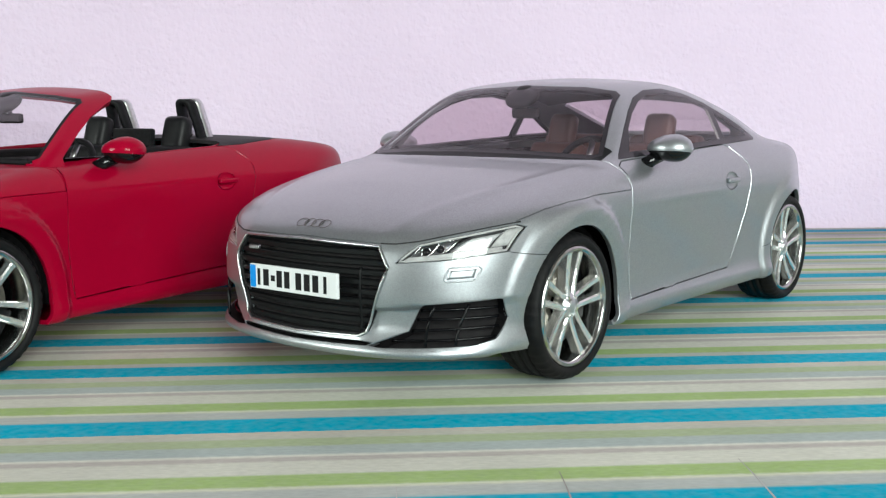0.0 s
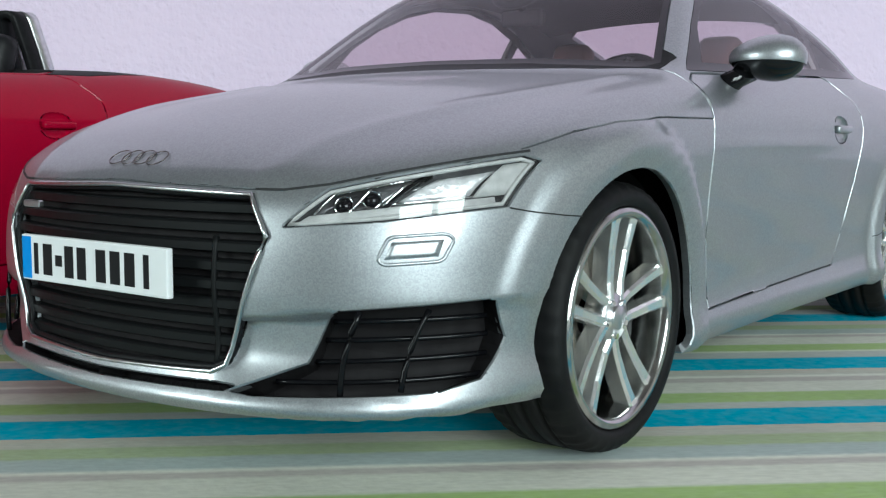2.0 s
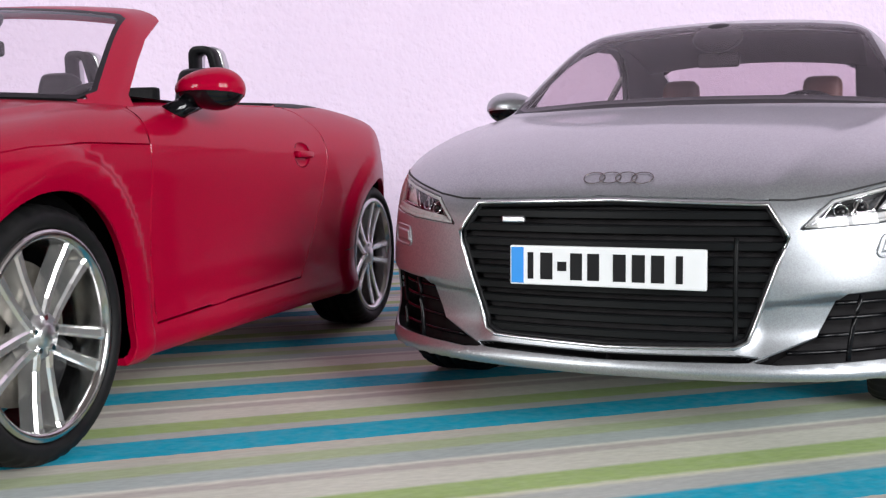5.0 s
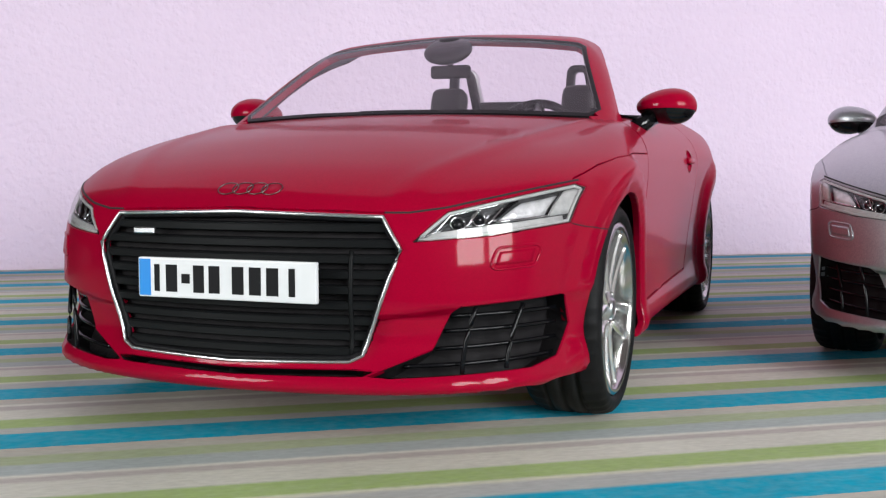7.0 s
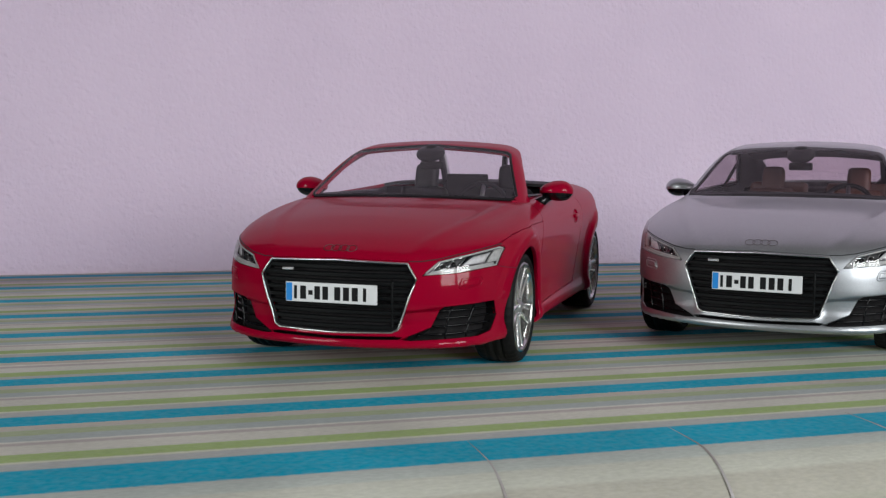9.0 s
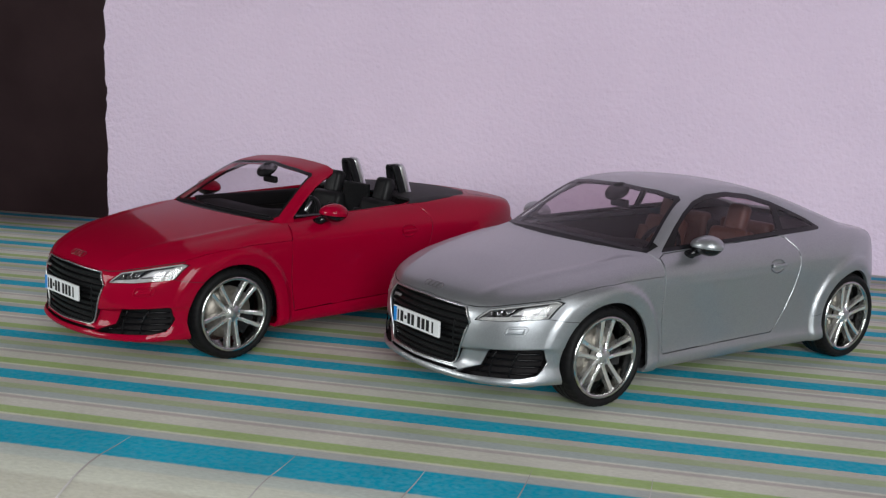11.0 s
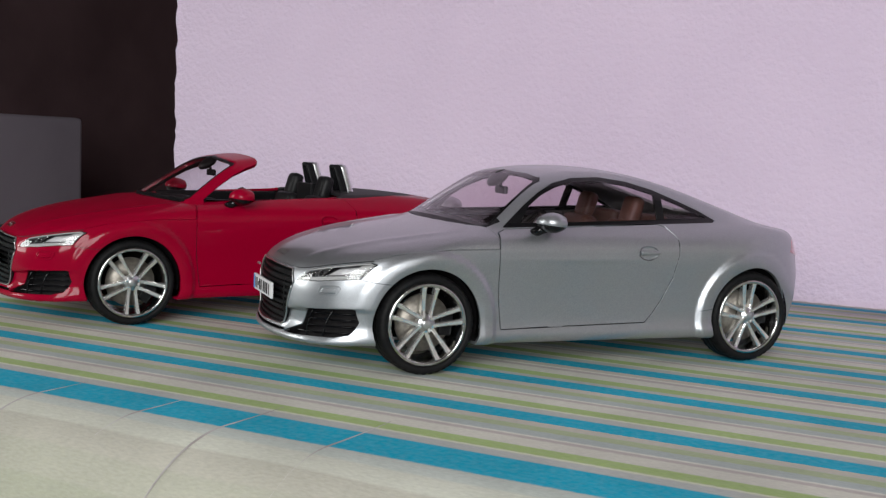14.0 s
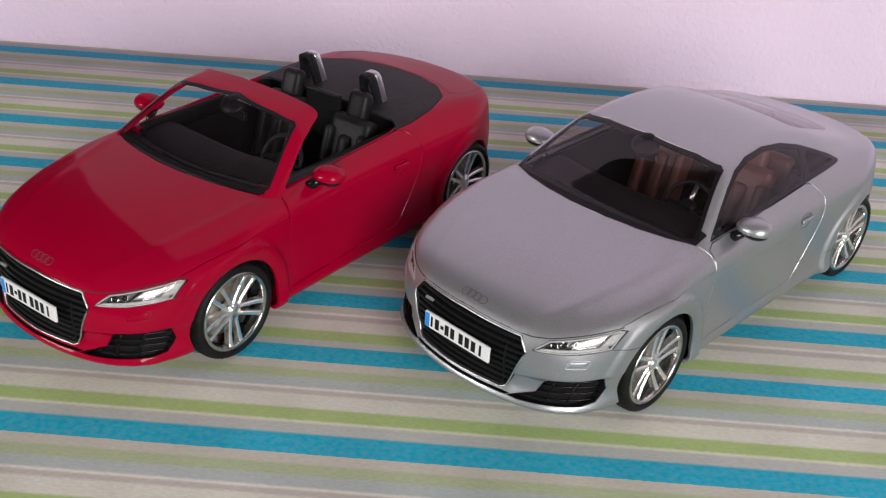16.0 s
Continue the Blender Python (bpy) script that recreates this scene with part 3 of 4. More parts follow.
VENT = [(44.6, 23.6), (45.0, 19.0), (44.0, 14.6), (41.5, 13.5), (24, 12.8), (20.8, 13.0), (29.0, 16.4), (31.4, 21.6), (33.0, 22.6)]
SLOT = [(-1, 12.7), (20.2, 13.0), (21.4, 13.6), (18.5, 13.8), (-1, 13.5)]
LAMP = [(26.6, 31.9), (30.6, 36.2), (37.5, 38.0), (45.0, 40.0), (46.2, 39.4), (45.2, 34.2), (36.5, 32.7)]
HOOD_FRONT = [(-1, 36.6), (22.2, 36.0), (25.6, 36.0), (30.4, 36.7), (37.5, 38.5), (45.1, 40.5), (60, 40.9), (60, 75), (-1, 75)]
HOOD_SIDE = [(-20.6, 40.7), (-12, 42.8), (-4, 44.1), (8, 44.9), (26.6, 45.0), (26.6, 75), (-20.6, 75)]
COWL = [(15.3, -1), (15.6, 8), (17.3, 20), (20.2, 31), (24.2, 41), (26.6, 45.5), (26.6, 60), (-60, 60), (-60, -1)]
BACKLIGHT = [(108, -1), (108, 22), (112, 26), (140, 25), (147, 22), (149, 16), (149.5, -1)]
TAIL_LAMP = [(163, 43.6), (173, 41.2), (190, 40.8), (190, 46.4), (173, 48.2), (166, 48.6)]
COCKPIT = [(21.8, -1), (22.2, 8), (24.2, 20), (27.2, 31), (31, 37.4), (36, 38.8), (60, 39.6), (92, 39.4), (98, 38.0), (101, 34), (102, -1)]
TONNEAU = [(102, -1), (101, 34), (98, 38.0), (94, 39.8), (106, 40.2), (122, 38.6), (136, 33.5), (145, 24), (149, 10), (149.5, -1)]


def gradient(field, co, e=0.02):
    x, y, z = co.T
    g = np.stack([field(x + e, y, z) - field(x - e, y, z), field(x, y + e, z) - field(x, y - e, z), field(x, y, z + e) - field(x, y, z - e)], -1)
    return g / np.maximum(np.linalg.norm(g, axis=1, keepdims=True), 1e-9)


def panel(name, faces, field, mat, parent, sides, label="", rim=1.0, gap=0.0, lip=0.12, smooth_normals=True):
    """Makes one panel out of cut faces of the left half. sides: "both" joins the mirrored half, "left" or "right" gives one of them."""
    vid, co, polys = {}, [], []
    for f in faces:
        ids = []
        for v in f.verts:
            if v not in vid:
                vid[v] = len(co)
                co.append(tuple(v.co))
            ids.append(vid[v])
        polys.append(ids)
    n = len(co)
    if sides == "both":
        co += [(x, -y, z) for x, y, z in co]
        polys += [[i + n for i in reversed(p)] for p in polys]
    elif sides == "right":
        co = [(x, -y, z) for x, y, z in co]
        polys = [list(reversed(p)) for p in polys]
    bm = bmesh.new()
    vs = [bm.verts.new(c) for c in co]
    for p in polys:
        try:
            bm.faces.new([vs[i] for i in p])
        except ValueError:
            pass
    bmesh.ops.remove_doubles(bm, verts=bm.verts[:], dist=0.006)
    bm.verts.index_update()
    bm.verts.ensure_lookup_table()
    arr = np.array([v.co[:] for v in bm.verts])
    g = gradient(field, arr)
    bm.normal_update()
    flip = sum(f.normal.dot(Vector(g[f.verts[0].index])) for f in bm.faces) < 0
    if flip:
        bmesh.ops.reverse_faces(bm, faces=bm.faces[:])
    bm.verts.index_update()
    edge = [e for e in bm.edges if e.is_boundary]
    out_of = {v: Vector(g[v.index]) for e in edge for v in e.verts}
    inward = {}
    for e in edge:
        f = e.link_faces[0]
        t = (e.verts[1].co - e.verts[0].co).normalized()
        inn = out_of[e.verts[0]].cross(t)
        if inn.dot(f.calc_center_median() - e.verts[0].co) < 0:
            inn = -inn
        for v in e.verts:
            inward.setdefault(v, []).append(inn.normalized())
    inward = {v: sum(ds, Vector()) / len(ds) for v, ds in inward.items()}
    if gap:
        for v, d in inward.items():
            v.co += d * (gap + lip)
    surface = set(bm.faces)
    if rim:
        def ring_in(edges, place):
            made = bmesh.ops.extrude_edge_only(bm, edges=edges)["geom"]
            lows = {v for v in made if isinstance(v, bmesh.types.BMVert)}
            back = {}
            for v in lows:
                src = next((e.other_vert(v) for e in v.link_edges if e.other_vert(v) not in lows), None)
                if src is not None:
                    back[v] = src
            for v, src in back.items():
                v.co = place(src)
            for v, src in back.items():
                out_of[v], inward[v] = out_of[src], inward[src]
            return [e for e in made if isinstance(e, bmesh.types.BMEdge) and e.is_boundary]
        if gap:
            edge = ring_in(edge, lambda q: q.co - out_of[q] * (lip + 0.05) - inward[q] * lip)
        ring_in(edge, lambda q: q.co - out_of[q] * rim)
    bm.verts.index_update()
    me = bpy.data.meshes.new(name)
    flags = [f in surface for f in bm.faces]
    bm.to_mesh(me)
    bm.free()
    me.materials.append(mat)
    for f in me.polygons:
        f.use_smooth = True
    if smooth_normals:
        arr = np.array([v.co[:] for v in me.vertices])
        g = gradient(field, arr, 0.5)
        nrm = np.zeros((len(me.loops), 3))
        for f, s in zip(me.polygons, flags):
            for li in f.loop_indices:
                nrm[li] = g[me.loops[li].vertex_index] if s else f.normal
        me.normals_split_custom_set([tuple(q) for q in nrm])
    me.transform(Matrix.Scale(0.001, 4))
    ob = new(name, me)
    ob.parent = parent
    if label:
        ob["label"] = label
    return ob


def mm_part(name, bm, mat, parent, label="", smooth=False):
    bmesh.ops.scale(bm, vec=(0.001, 0.001, 0.001), verts=bm.verts[:])
    return part(name, bm, mat, parent, label, smooth)


def lathe(profile, n=72, twist=None):
    """Turns a (radius, y) line round the y axis."""
    bm = bmesh.new()
    rings = []
    for k in range(n):
        a = 2 * math.pi * k / n
        rings.append([bm.verts.new((r * math.cos(a), y, r * math.sin(a))) for r, y in profile])
    for k in range(n):
        for j in range(len(profile) - 1):
            bm.faces.new((rings[k][j], rings[(k + 1) % n][j], rings[(k + 1) % n][j + 1], rings[k][j + 1]))
    bmesh.ops.recalc_face_normals(bm, faces=bm.faces[:])
    return bm


def tube(points, r, closed=False, n=8):
    """A round bar along a line of points."""
    bm = bmesh.new()
    pts = [Vector(p) for p in points]
    rings = []
    m = len(pts)
    for i, p in enumerate(pts):
        a = pts[i - 1] if (i or closed) else p
        b = pts[(i + 1) % m] if (i < m - 1 or closed) else p
        t = (b - a).normalized()
        u = t.orthogonal().normalized() if abs(t.z) > 0.95 else t.cross(Vector((0, 0, 1))).normalized()
        w = t.cross(u)
        rr = r[i] if isinstance(r, (list, tuple)) else r
        rings.append([bm.verts.new(p + (u * math.cos(2 * math.pi * k / n) + w * math.sin(2 * math.pi * k / n)) * rr) for k in range(n)])
    for i in range(m if closed else m - 1):
        for k in range(n):
            bm.faces.new((rings[i][k], rings[i][(k + 1) % n], rings[(i + 1) % m][(k + 1) % n], rings[(i + 1) % m][k]))
    if not closed:
        bm.faces.new(list(reversed(rings[0])))
        bm.faces.new(rings[-1])
    bmesh.ops.recalc_face_normals(bm, faces=bm.faces[:])
    return bm


def on_skin(field, view, pts, lift=0.0, steps=10):
    """Lays a line, seen from one side, on the left half of the skin."""
    out = []
    dense = []
    for (a0, b0), (a1, b1) in zip(pts, pts[1:]):
        dense += [(a0 + (a1 - a0) * k / steps, b0 + (b1 - b0) * k / steps) for k in range(steps)]
    dense.append(pts[-1])
    for a, b in dense:
        if view == "side":
            org, d = np.array([a, -70.0, b]), np.array([0, 1.0, 0])
        elif view == "front":
            org, d = np.array([-70.0, -a, b]), np.array([1.0, 0, 0])
        else:
            org, d = np.array([a, -b, 95.0]), np.array([0, 0, -1.0])
        ts = np.linspace(0, 75, 751)
        q = org + ts[:, None] * d
        depth = field(*q.T)
        inn = np.where(depth < 0)[0]
        k = inn[0] if len(inn) else 0
        p = q[k] if k == 0 else q[k - 1] + (q[k] - q[k - 1]) * depth[k - 1] / (depth[k - 1] - depth[k])
        g = gradient(field, p[None])[0]
        out.append(p + g * lift)
    return out


def mirrored(pts):
    return [(p[0], -p[1], p[2]) for p in pts]


def wheel_parts(car, x, side, label, spin):
    """A wheel with five pairs of spokes. side: -1 for the car's left."""
    prof = [(14.9, -6.0), (14.7, -6.5), (13.9, -6.55), (13.5, -6.2), (13.3, -5.2), (12.9, -1.5), (12.5, 4.5), (14.6, 5.6), (15.0, 5.0), (15.0, -5.4), (14.9, -6.2)]
    bm = lathe(prof, 80)
    w = mm_part("wheel", bm, M_BARREL, car, label, True)
    w.location = (x * 0.001, side * (0.0409 if x else 0.0414), AXLE_Z * 0.001)
    w.rotation_euler = (0, radians(spin), 0 if side < 0 else math.pi)
    half = [(14.8, 5.4), (15.1, 6.4), (15.9, 6.8), (16.9, 6.65), (17.65, 6.0), (18.05, 4.9), (18.2, 3.6), (18.2, 3.1), (17.8, 3.0), (17.8, 2.5), (18.2, 2.4), (18.2, 0.5), (17.85, 0.4)]
    tp = half + [(r, -y) for r, y in reversed(half)]
    bm = lathe(tp, 132)
    for i, v in enumerate(bm.verts):
        r = math.hypot(v.co.x, v.co.z)
        k = (i // len(tp)) % 3
        if r > 17.5 and k == 0 and abs(v.co.y) > 3.3:
            v.co.x *= 1 - 0.34 / r
            v.co.z *= 1 - 0.34 / r
    mm_part("tyre", bm, M_TYRE, w, "black rubber low-profile tyre with tread blocks", True)
    stations = ((2.2, -5.2, 1.6), (4.8, -5.0, 1.5), (9.0, -5.25, 1.6), (12.6, -5.75, 1.8), (14.0, -6.2, 2.3))
    for k in range(5):
        for s in (-1, 1):
            bm = bmesh.new()
            rows = []
            for r, y, wd in stations:
                off = s * (1.0 + 1.55 * (r / 14.0))
                c = ((off - wd / 2, y + 2.6), (off - wd / 2, y + 0.35), (off - wd / 2 + 0.35, y), (off + wd / 2 - 0.35, y), (off + wd / 2, y + 0.35), (off + wd / 2, y + 2.6))
                rows.append([bm.verts.new((a, b, r)) for a, b in c])
            for i in range(len(rows) - 1):
                for j in range(5):
                    bm.faces.new((rows[i][j], rows[i][j + 1], rows[i + 1][j + 1], rows[i + 1][j]))
            bmesh.ops.recalc_face_normals(bm, faces=bm.faces[:])
            bmesh.ops.rotate(bm, cent=(0, 0, 0), matrix=Matrix.Rotation(2 * math.pi * k / 5, 3, "Y"), verts=bm.verts[:])
            mm_part("spoke", bm, M_RIM, w)
    mm_part("hub_cap", lathe([(0.01, -5.75), (1.5, -5.75), (1.75, -5.55), (1.8, -5.2), (3.1, -5.15), (3.4, -4.6), (3.4, -2.0), (0.01, -2.0)], 40), M_SATIN, w, "satin hub cap", True)
    for k in range(5):
        a = 2 * math.pi * (k + 0.5) / 5
        bm = lathe([(0.01, -5.55), (0.4, -5.55), (0.45, -5.0), (0.01, -5.0)], 10)
        bmesh.ops.translate(bm, vec=(2.45 * math.sin(a), 0, 2.45 * math.cos(a)), verts=bm.verts[:])
        mm_part("bolt", bm, M_CHROME, w)
    mm_part("brake_disc", lathe([(3.0, -0.9), (10.3, -0.9), (10.3, 0.3), (3.0, 0.3), (3.0, -0.9)], 56), M_STEEL, w, "grey steel brake disc", True)
    bm = bmesh.new()
    box(bm, 6.2, 11.2, -2.2, 1.2, -4.0, 4.0, 0.7)
    mm_part("caliper", bm, M_BLACK, w, "dark brake caliper")
    return w


def seat_parts(car, y, mat, label):
    bm = bmesh.new()
    box(bm, 60, 89, y - 12.5, y + 12.5, 15, 27.5, 3.2, 3)
    seat = mm_part("seat", bm, mat, car, label, True)
    def tilted(nm, x0, x1, w, z0, z1, bev, bx=86.0, bz=26.0, deg=17):
        b = bmesh.new()
        box(b, x0, x1, y - w, y + w, z0, z1, bev, 3)
        bmesh.ops.rotate(b, cent=(bx, y, bz), matrix=Matrix.Rotation(radians(deg), 3, "Y"), verts=b.verts[:])
        return mm_part(nm, b, mat, seat, "", True)
    tilted("backrest", 84.5, 92.5, 10.5, 22, 56, 3.4)
    tilted("bolster", 82.2, 91, 3.0, 24, 48, 2.4)
    tilted("headrest", 86, 92.0, 5.0, 54, 66.5, 2.9)
    for s in (-1, 1):
        b = bmesh.new()
        box(b, 82.0, 91.5, y + s * 8.6 - 2.2, y + s * 8.6 + 2.2, 22, 50, 2.0, 3)
        bmesh.ops.rotate(b, cent=(86, y, 26), matrix=Matrix.Rotation(radians(17), 3, "Y"), verts=b.verts[:])
        mm_part("side_bolster", b, mat, seat, "", True)


def ring_line(c, u, w, r, n=32):
    return [c + u * r * math.cos(2 * math.pi * k / n) + w * r * math.sin(2 * math.pi * k / n) for k in range(n)]


def mirror_parts(car, side, paint, label):
    bm = bmesh.new()
    bmesh.ops.create_uvsphere(bm, u_segments=40, v_segments=24, radius=1)
    for v in bm.verts:
        x, y, z = v.co
        f = 1 - 0.25 * max(0, x)
        v.co = Vector((5.6 * (x if x < 0 else min(x, 0.62)), 7.3 * y * (1 - 0.12 * x), 4.3 * z * f * (1 - 0.18 * y)))
    bmesh.ops.translate(bm, vec=(45.0, -50.2, 54.4), verts=bm.verts[:])
    r = bmesh.ops.bisect_plane(bm, geom=bm.verts[:] + bm.edges[:] + bm.faces[:], dist=0.001, plane_co=(45.0, -50.2, 53.2), plane_no=(0.12, 0.0, 1))
    low = bm.copy()
    bmesh.ops.delete(bm, geom=[f for f in bm.faces if (f.calc_center_median() - Vector((45.0, -50.2, 53.2))).dot(Vector((0.12, 0, 1))) < 0], context="FACES")
    bmesh.ops.delete(low, geom=[f for f in low.faces if (f.calc_center_median() - Vector((45.0, -50.2, 53.2))).dot(Vector((0.12, 0, 1))) > 0], context="FACES")
    bmesh.ops.scale(low, vec=(0.97, 0.97, 0.97), space=Matrix.Translation((-45.0, 50.2, -53.2)), verts=low.verts[:])
    foot = tube([(46.0, -46.0, 53.2), (43.6, -44.8, 51.8), (41.4, -42.2, 49.6)], [2.0, 1.7, 2.3], n=12)
    for b in (bm, low):
        bmesh.ops.scale(b, vec=(1.08, 0.85, 0.88), space=Matrix.Translation((-45.0, 47.0, -53.2)), verts=b.verts[:])
        bmesh.ops.translate(b, vec=(2.0, 0.9, 0.8), verts=b.verts[:])
    for b in (bm, low, foot):
        if side > 0:
            bmesh.ops.scale(b, vec=(1, -1, 1), verts=b.verts[:])
            bmesh.ops.reverse_faces(b, faces=b.faces[:])
    root = mm_part("wing_mirror", bm, paint, car, label, True)
    mm_part("mirror_base", low, M_GLOSS, root, "black lower shell", True)
    mm_part("mirror_foot", foot, M_GLOSS, root, "", True)


def arch(y, w0, w1, top, thick, d0, d1, base=Vector((110.5, 0, 53.0)), lean=-0.28):
    """A square-shouldered hoop across the car, leaning forward: half widths w0 below and w1 above, from depth d0 to d1."""
    def outline(inset):
        a, b, t = w0 - inset, w1 - inset, top - inset
        r = min(2.4 - 0.7 * inset, b - 0.1)
        right = [(a, -2.0), (a + (b - a) * 0.5, t * 0.5), (b, t - r)] + [(b - r + r * math.cos(q), t - r + r * math.sin(q)) for q in (0.4, 0.8, 1.2, 1.57)]
        return right + [(-p, h) for p, h in reversed(right)]
    bm = bmesh.new()
    loops = []
    for inset, d in ((0, d0 + 0.3), (0.3, d0), (thick - 0.3, d0), (thick, d0 + 0.3), (thick, d1 - 0.3), (thick - 0.3, d1), (0.3, d1), (0, d1 - 0.3)):
        loops.append([bm.verts.new(base + Vector((d + lean * h, y + p, h))) for p, h in outline(inset)])
    for i in range(8):
        for k in range(len(loops[0]) - 1):
            bm.faces.new((loops[i][k], loops[i][k + 1], loops[(i + 1) % 8][k + 1], loops[(i + 1) % 8][k]))
    bmesh.ops.recalc_face_normals(bm, faces=bm.faces[:])
    return bm


def half_face_sets(bm, tests):
    sets = {}
    for f in bm.faces:
        c = f.calc_center_median()
        for name, test in tests:
            if test(c):
                sets.setdefault(name, []).append(f)
                break
        else:
            sets.setdefault("body", []).append(f)
    return sets


def offset_copy(faces, field, depth):
    """The same faces set back into the body."""
    bm = bmesh.new()
    start = bm.verts.layers.float_vector.new("start")
    vid = {}
    for f in faces:
        ids = []
        for v in f.verts:
            if v not in vid:
                g = gradient(field, np.array([v.co[:]]))[0]
                vid[v] = bm.verts.new(v.co - Vector(g) * depth)
                vid[v][start] = v.co
            ids.append(vid[v])
        try:
            bm.faces.new(ids)
        except ValueError:
            pass
    return bm


def skin_slab(field, quad, lift, thick, n=10, m=5):
    """A thin four-cornered slab that follows the skin seen from the front; its outer face lies at the given lift."""
    (a0, b0), (a1, b1), (a2, b2), (a3, b3) = quad
    bm = bmesh.new()
    grids = []
    for h in (lift, lift - thick):
        rows = []
        for j in range(m):
            v = j / (m - 1)
            line = [(a0 + (a3 - a0) * v + u * ((a1 - a0) * (1 - v) + (a2 - a3) * v), b0 + (b3 - b0) * v + u * ((b1 - b0) * (1 - v) + (b2 - b3) * v)) for u in np.linspace(0, 1, n)]
            rows.append([bm.verts.new(q) for q in on_skin(field, "front", line, h, 1)])
        grids.append(rows)
    for rows in grids:
        for j in range(m - 1):
            for i in range(n - 1):
                bm.faces.new((rows[j][i], rows[j][i + 1], rows[j + 1][i + 1], rows[j + 1][i]))
    for ring in (lambda r: r[0], lambda r: r[-1], lambda r: [q[0] for q in r], lambda r: [q[-1] for q in r]):
        for (p0, p1), (q0, q1) in zip(zip(ring(grids[0]), ring(grids[0])[1:]), zip(ring(grids[1]), ring(grids[1])[1:])):
            bm.faces.new((p0, p1, q1, q0))
    bmesh.ops.recalc_face_normals(bm, faces=bm.faces[:])
    return bm


def dense_line(pts, n):
    out = []
    for (a0, b0), (a1, b1) in zip(pts, pts[1:]):
        out += [(a0 + (a1 - a0) * k / n, b0 + (b1 - b0) * k / n) for k in range(n)]
    return out + [pts[-1]]


def model_car(coupe, paint, seat_mat, words):
    colour = words["paint"]
    car = tagged(new("model_car"), words["label"], "model car", group="die-cast model cars")
    field = coupe_field if coupe else body_field
    bm = grid_bm(skin(field, -20, 158, 21))
    T = []
    def cut(name, view, poly, where):
        T.append((name, knife(bm, view, poly, where)))
        return T[-1][1]
    a, b = LEDGE
    for drop in (0, 0.25, 0.5):
        knife(bm, "front", [(17, a + 17 * b - drop), (46, a + 46 * b - drop)], lambda c: c.x < -14 and 16 < c.z < 28)
    low = [v for v in bm.verts if v.co.x < -14 and 14 < v.co.z < 26]
    at = np.array([v.co[:] for v in low])
    for _ in range(4):
        off = field(*at.T)
        at = at - gradient(field, at) * np.clip(off, -0.3, 0.3)[:, None]
    for v, q in zip(low, at):
        v.co = (q[0], v.co.y if abs(v.co.y) < 1e-6 else q[1], q[2])
    for cx in (0, WHEELBASE):
        cut("hole", "side", arc(cx, AXLE_Z, 19.9, 52), lambda c: c.y < -33 and c.z < 44)
    cut("hole", "front", GRILLE, lambda c: c.x < -36)
    cut("vent", "front", VENT, lambda c: c.x < -14 and c.z < 30)
    cut("vent", "front", SLOT, lambda c: c.x < -36)
    cut("lamp", "front", LAMP, lambda c: c.x < -10 and c.z > 28)
    if coupe:
        near_screen = lambda c: 10 < c.x < 60 and c.z > 49
        inner = [(max(a, -1), b) for a, b in shrink(SCREEN, 0.9)]
        inner[0], inner[-1] = (-1, 54.9), (-1, 72.0)
        cut("screen", "front", inner, near_screen)
        cut("screen_border", "front", SCREEN, near_screen)
        cut("side_glass", "side", DOOR_GLASS, lambda c: c.y < -22 and c.z > 50.5)
        cut("rear_side_glass", "side", REAR_GLASS, lambda c: c.y < -22 and c.z > 50.5)
        cut("window_trim", "side", DLO, lambda c: c.y < -22 and c.z > 50.5)
        cut("rear_screen", "plan", BACKLIGHT, lambda c: c.z > 55.5 and c.x > 100)
    else:
        cut("hole", "plan", COCKPIT, lambda c: c.z > 44)
        cut("tonneau", "plan", TONNEAU, lambda c: c.z > 44 and c.x > 90)
    cut("cowl", "plan", COWL_STRIP, lambda c: 48.5 < c.z < 57 and c.x < 32)
    cut("recess", "side", [(89.2 + 4.0 * math.cos(a), 43.9 + 2.5 * math.sin(a)) for a in np.linspace(0, 2 * math.pi, 25)[:-1]], lambda c: c.y < -36)
    cut("door", "side", DOOR, lambda c: c.y < -36 and c.z < 57)
    cut("tail_lamp", "side", TAIL_LAMP, lambda c: c.x > 158 and c.y < -16)
    in_front = knife(bm, "front", HOOD_FRONT, lambda c: c.x < -18)
    in_side = knife(bm, "side", HOOD_SIDE, lambda c: -23 < c.x < 29 and c.y < -33)
    in_cowl = knife(bm, "plan", COWL, lambda c: c.z > 34 and c.x < 30)
    T.append(("hood", lambda c: c.z > 33 and in_cowl(c) and (in_front(c) if c.x < -20.6 else (c.y > -36 and c.z > 40 or in_side(c)))))
    S = half_face_sets(bm, T)

    panel("body_shell", S["body"], field, paint, car, "both", f"{colour} painted bodywork", rim=1.1, gap=0.02, lip=0.16)
    panel("bonnet", S["hood"], field, paint, car, "both", f"{colour} bonnet with two creases", rim=1.6, gap=0.06, lip=0.1)
    panel("cowl", S["cowl"], field, M_BLACK, car, "both", "black plastic cowl under the windscreen", rim=0.5)
    for sd in ("left", "right"):
        door = panel("door", S["door"], field, paint, car, sd, f"{colour} closed door", rim=1.6, gap=0.2, lip=0.16)
        sg = -1 if sd == "left" else 1
        h = bmesh.new()
        box(h, 85.6, 94.0, min(sg * 47.7, sg * 49.2), max(sg * 47.7, sg * 49.2), 43.2, 44.7, 0.5, 2)
        mm_part("handle", h, paint, door, f"{colour} door handle", True)
        h = offset_copy(S["recess"], field, 0.6)
        wall = bmesh.ops.extrude_edge_only(h, edges=[e for e in h.edges if e.is_boundary])["geom"]
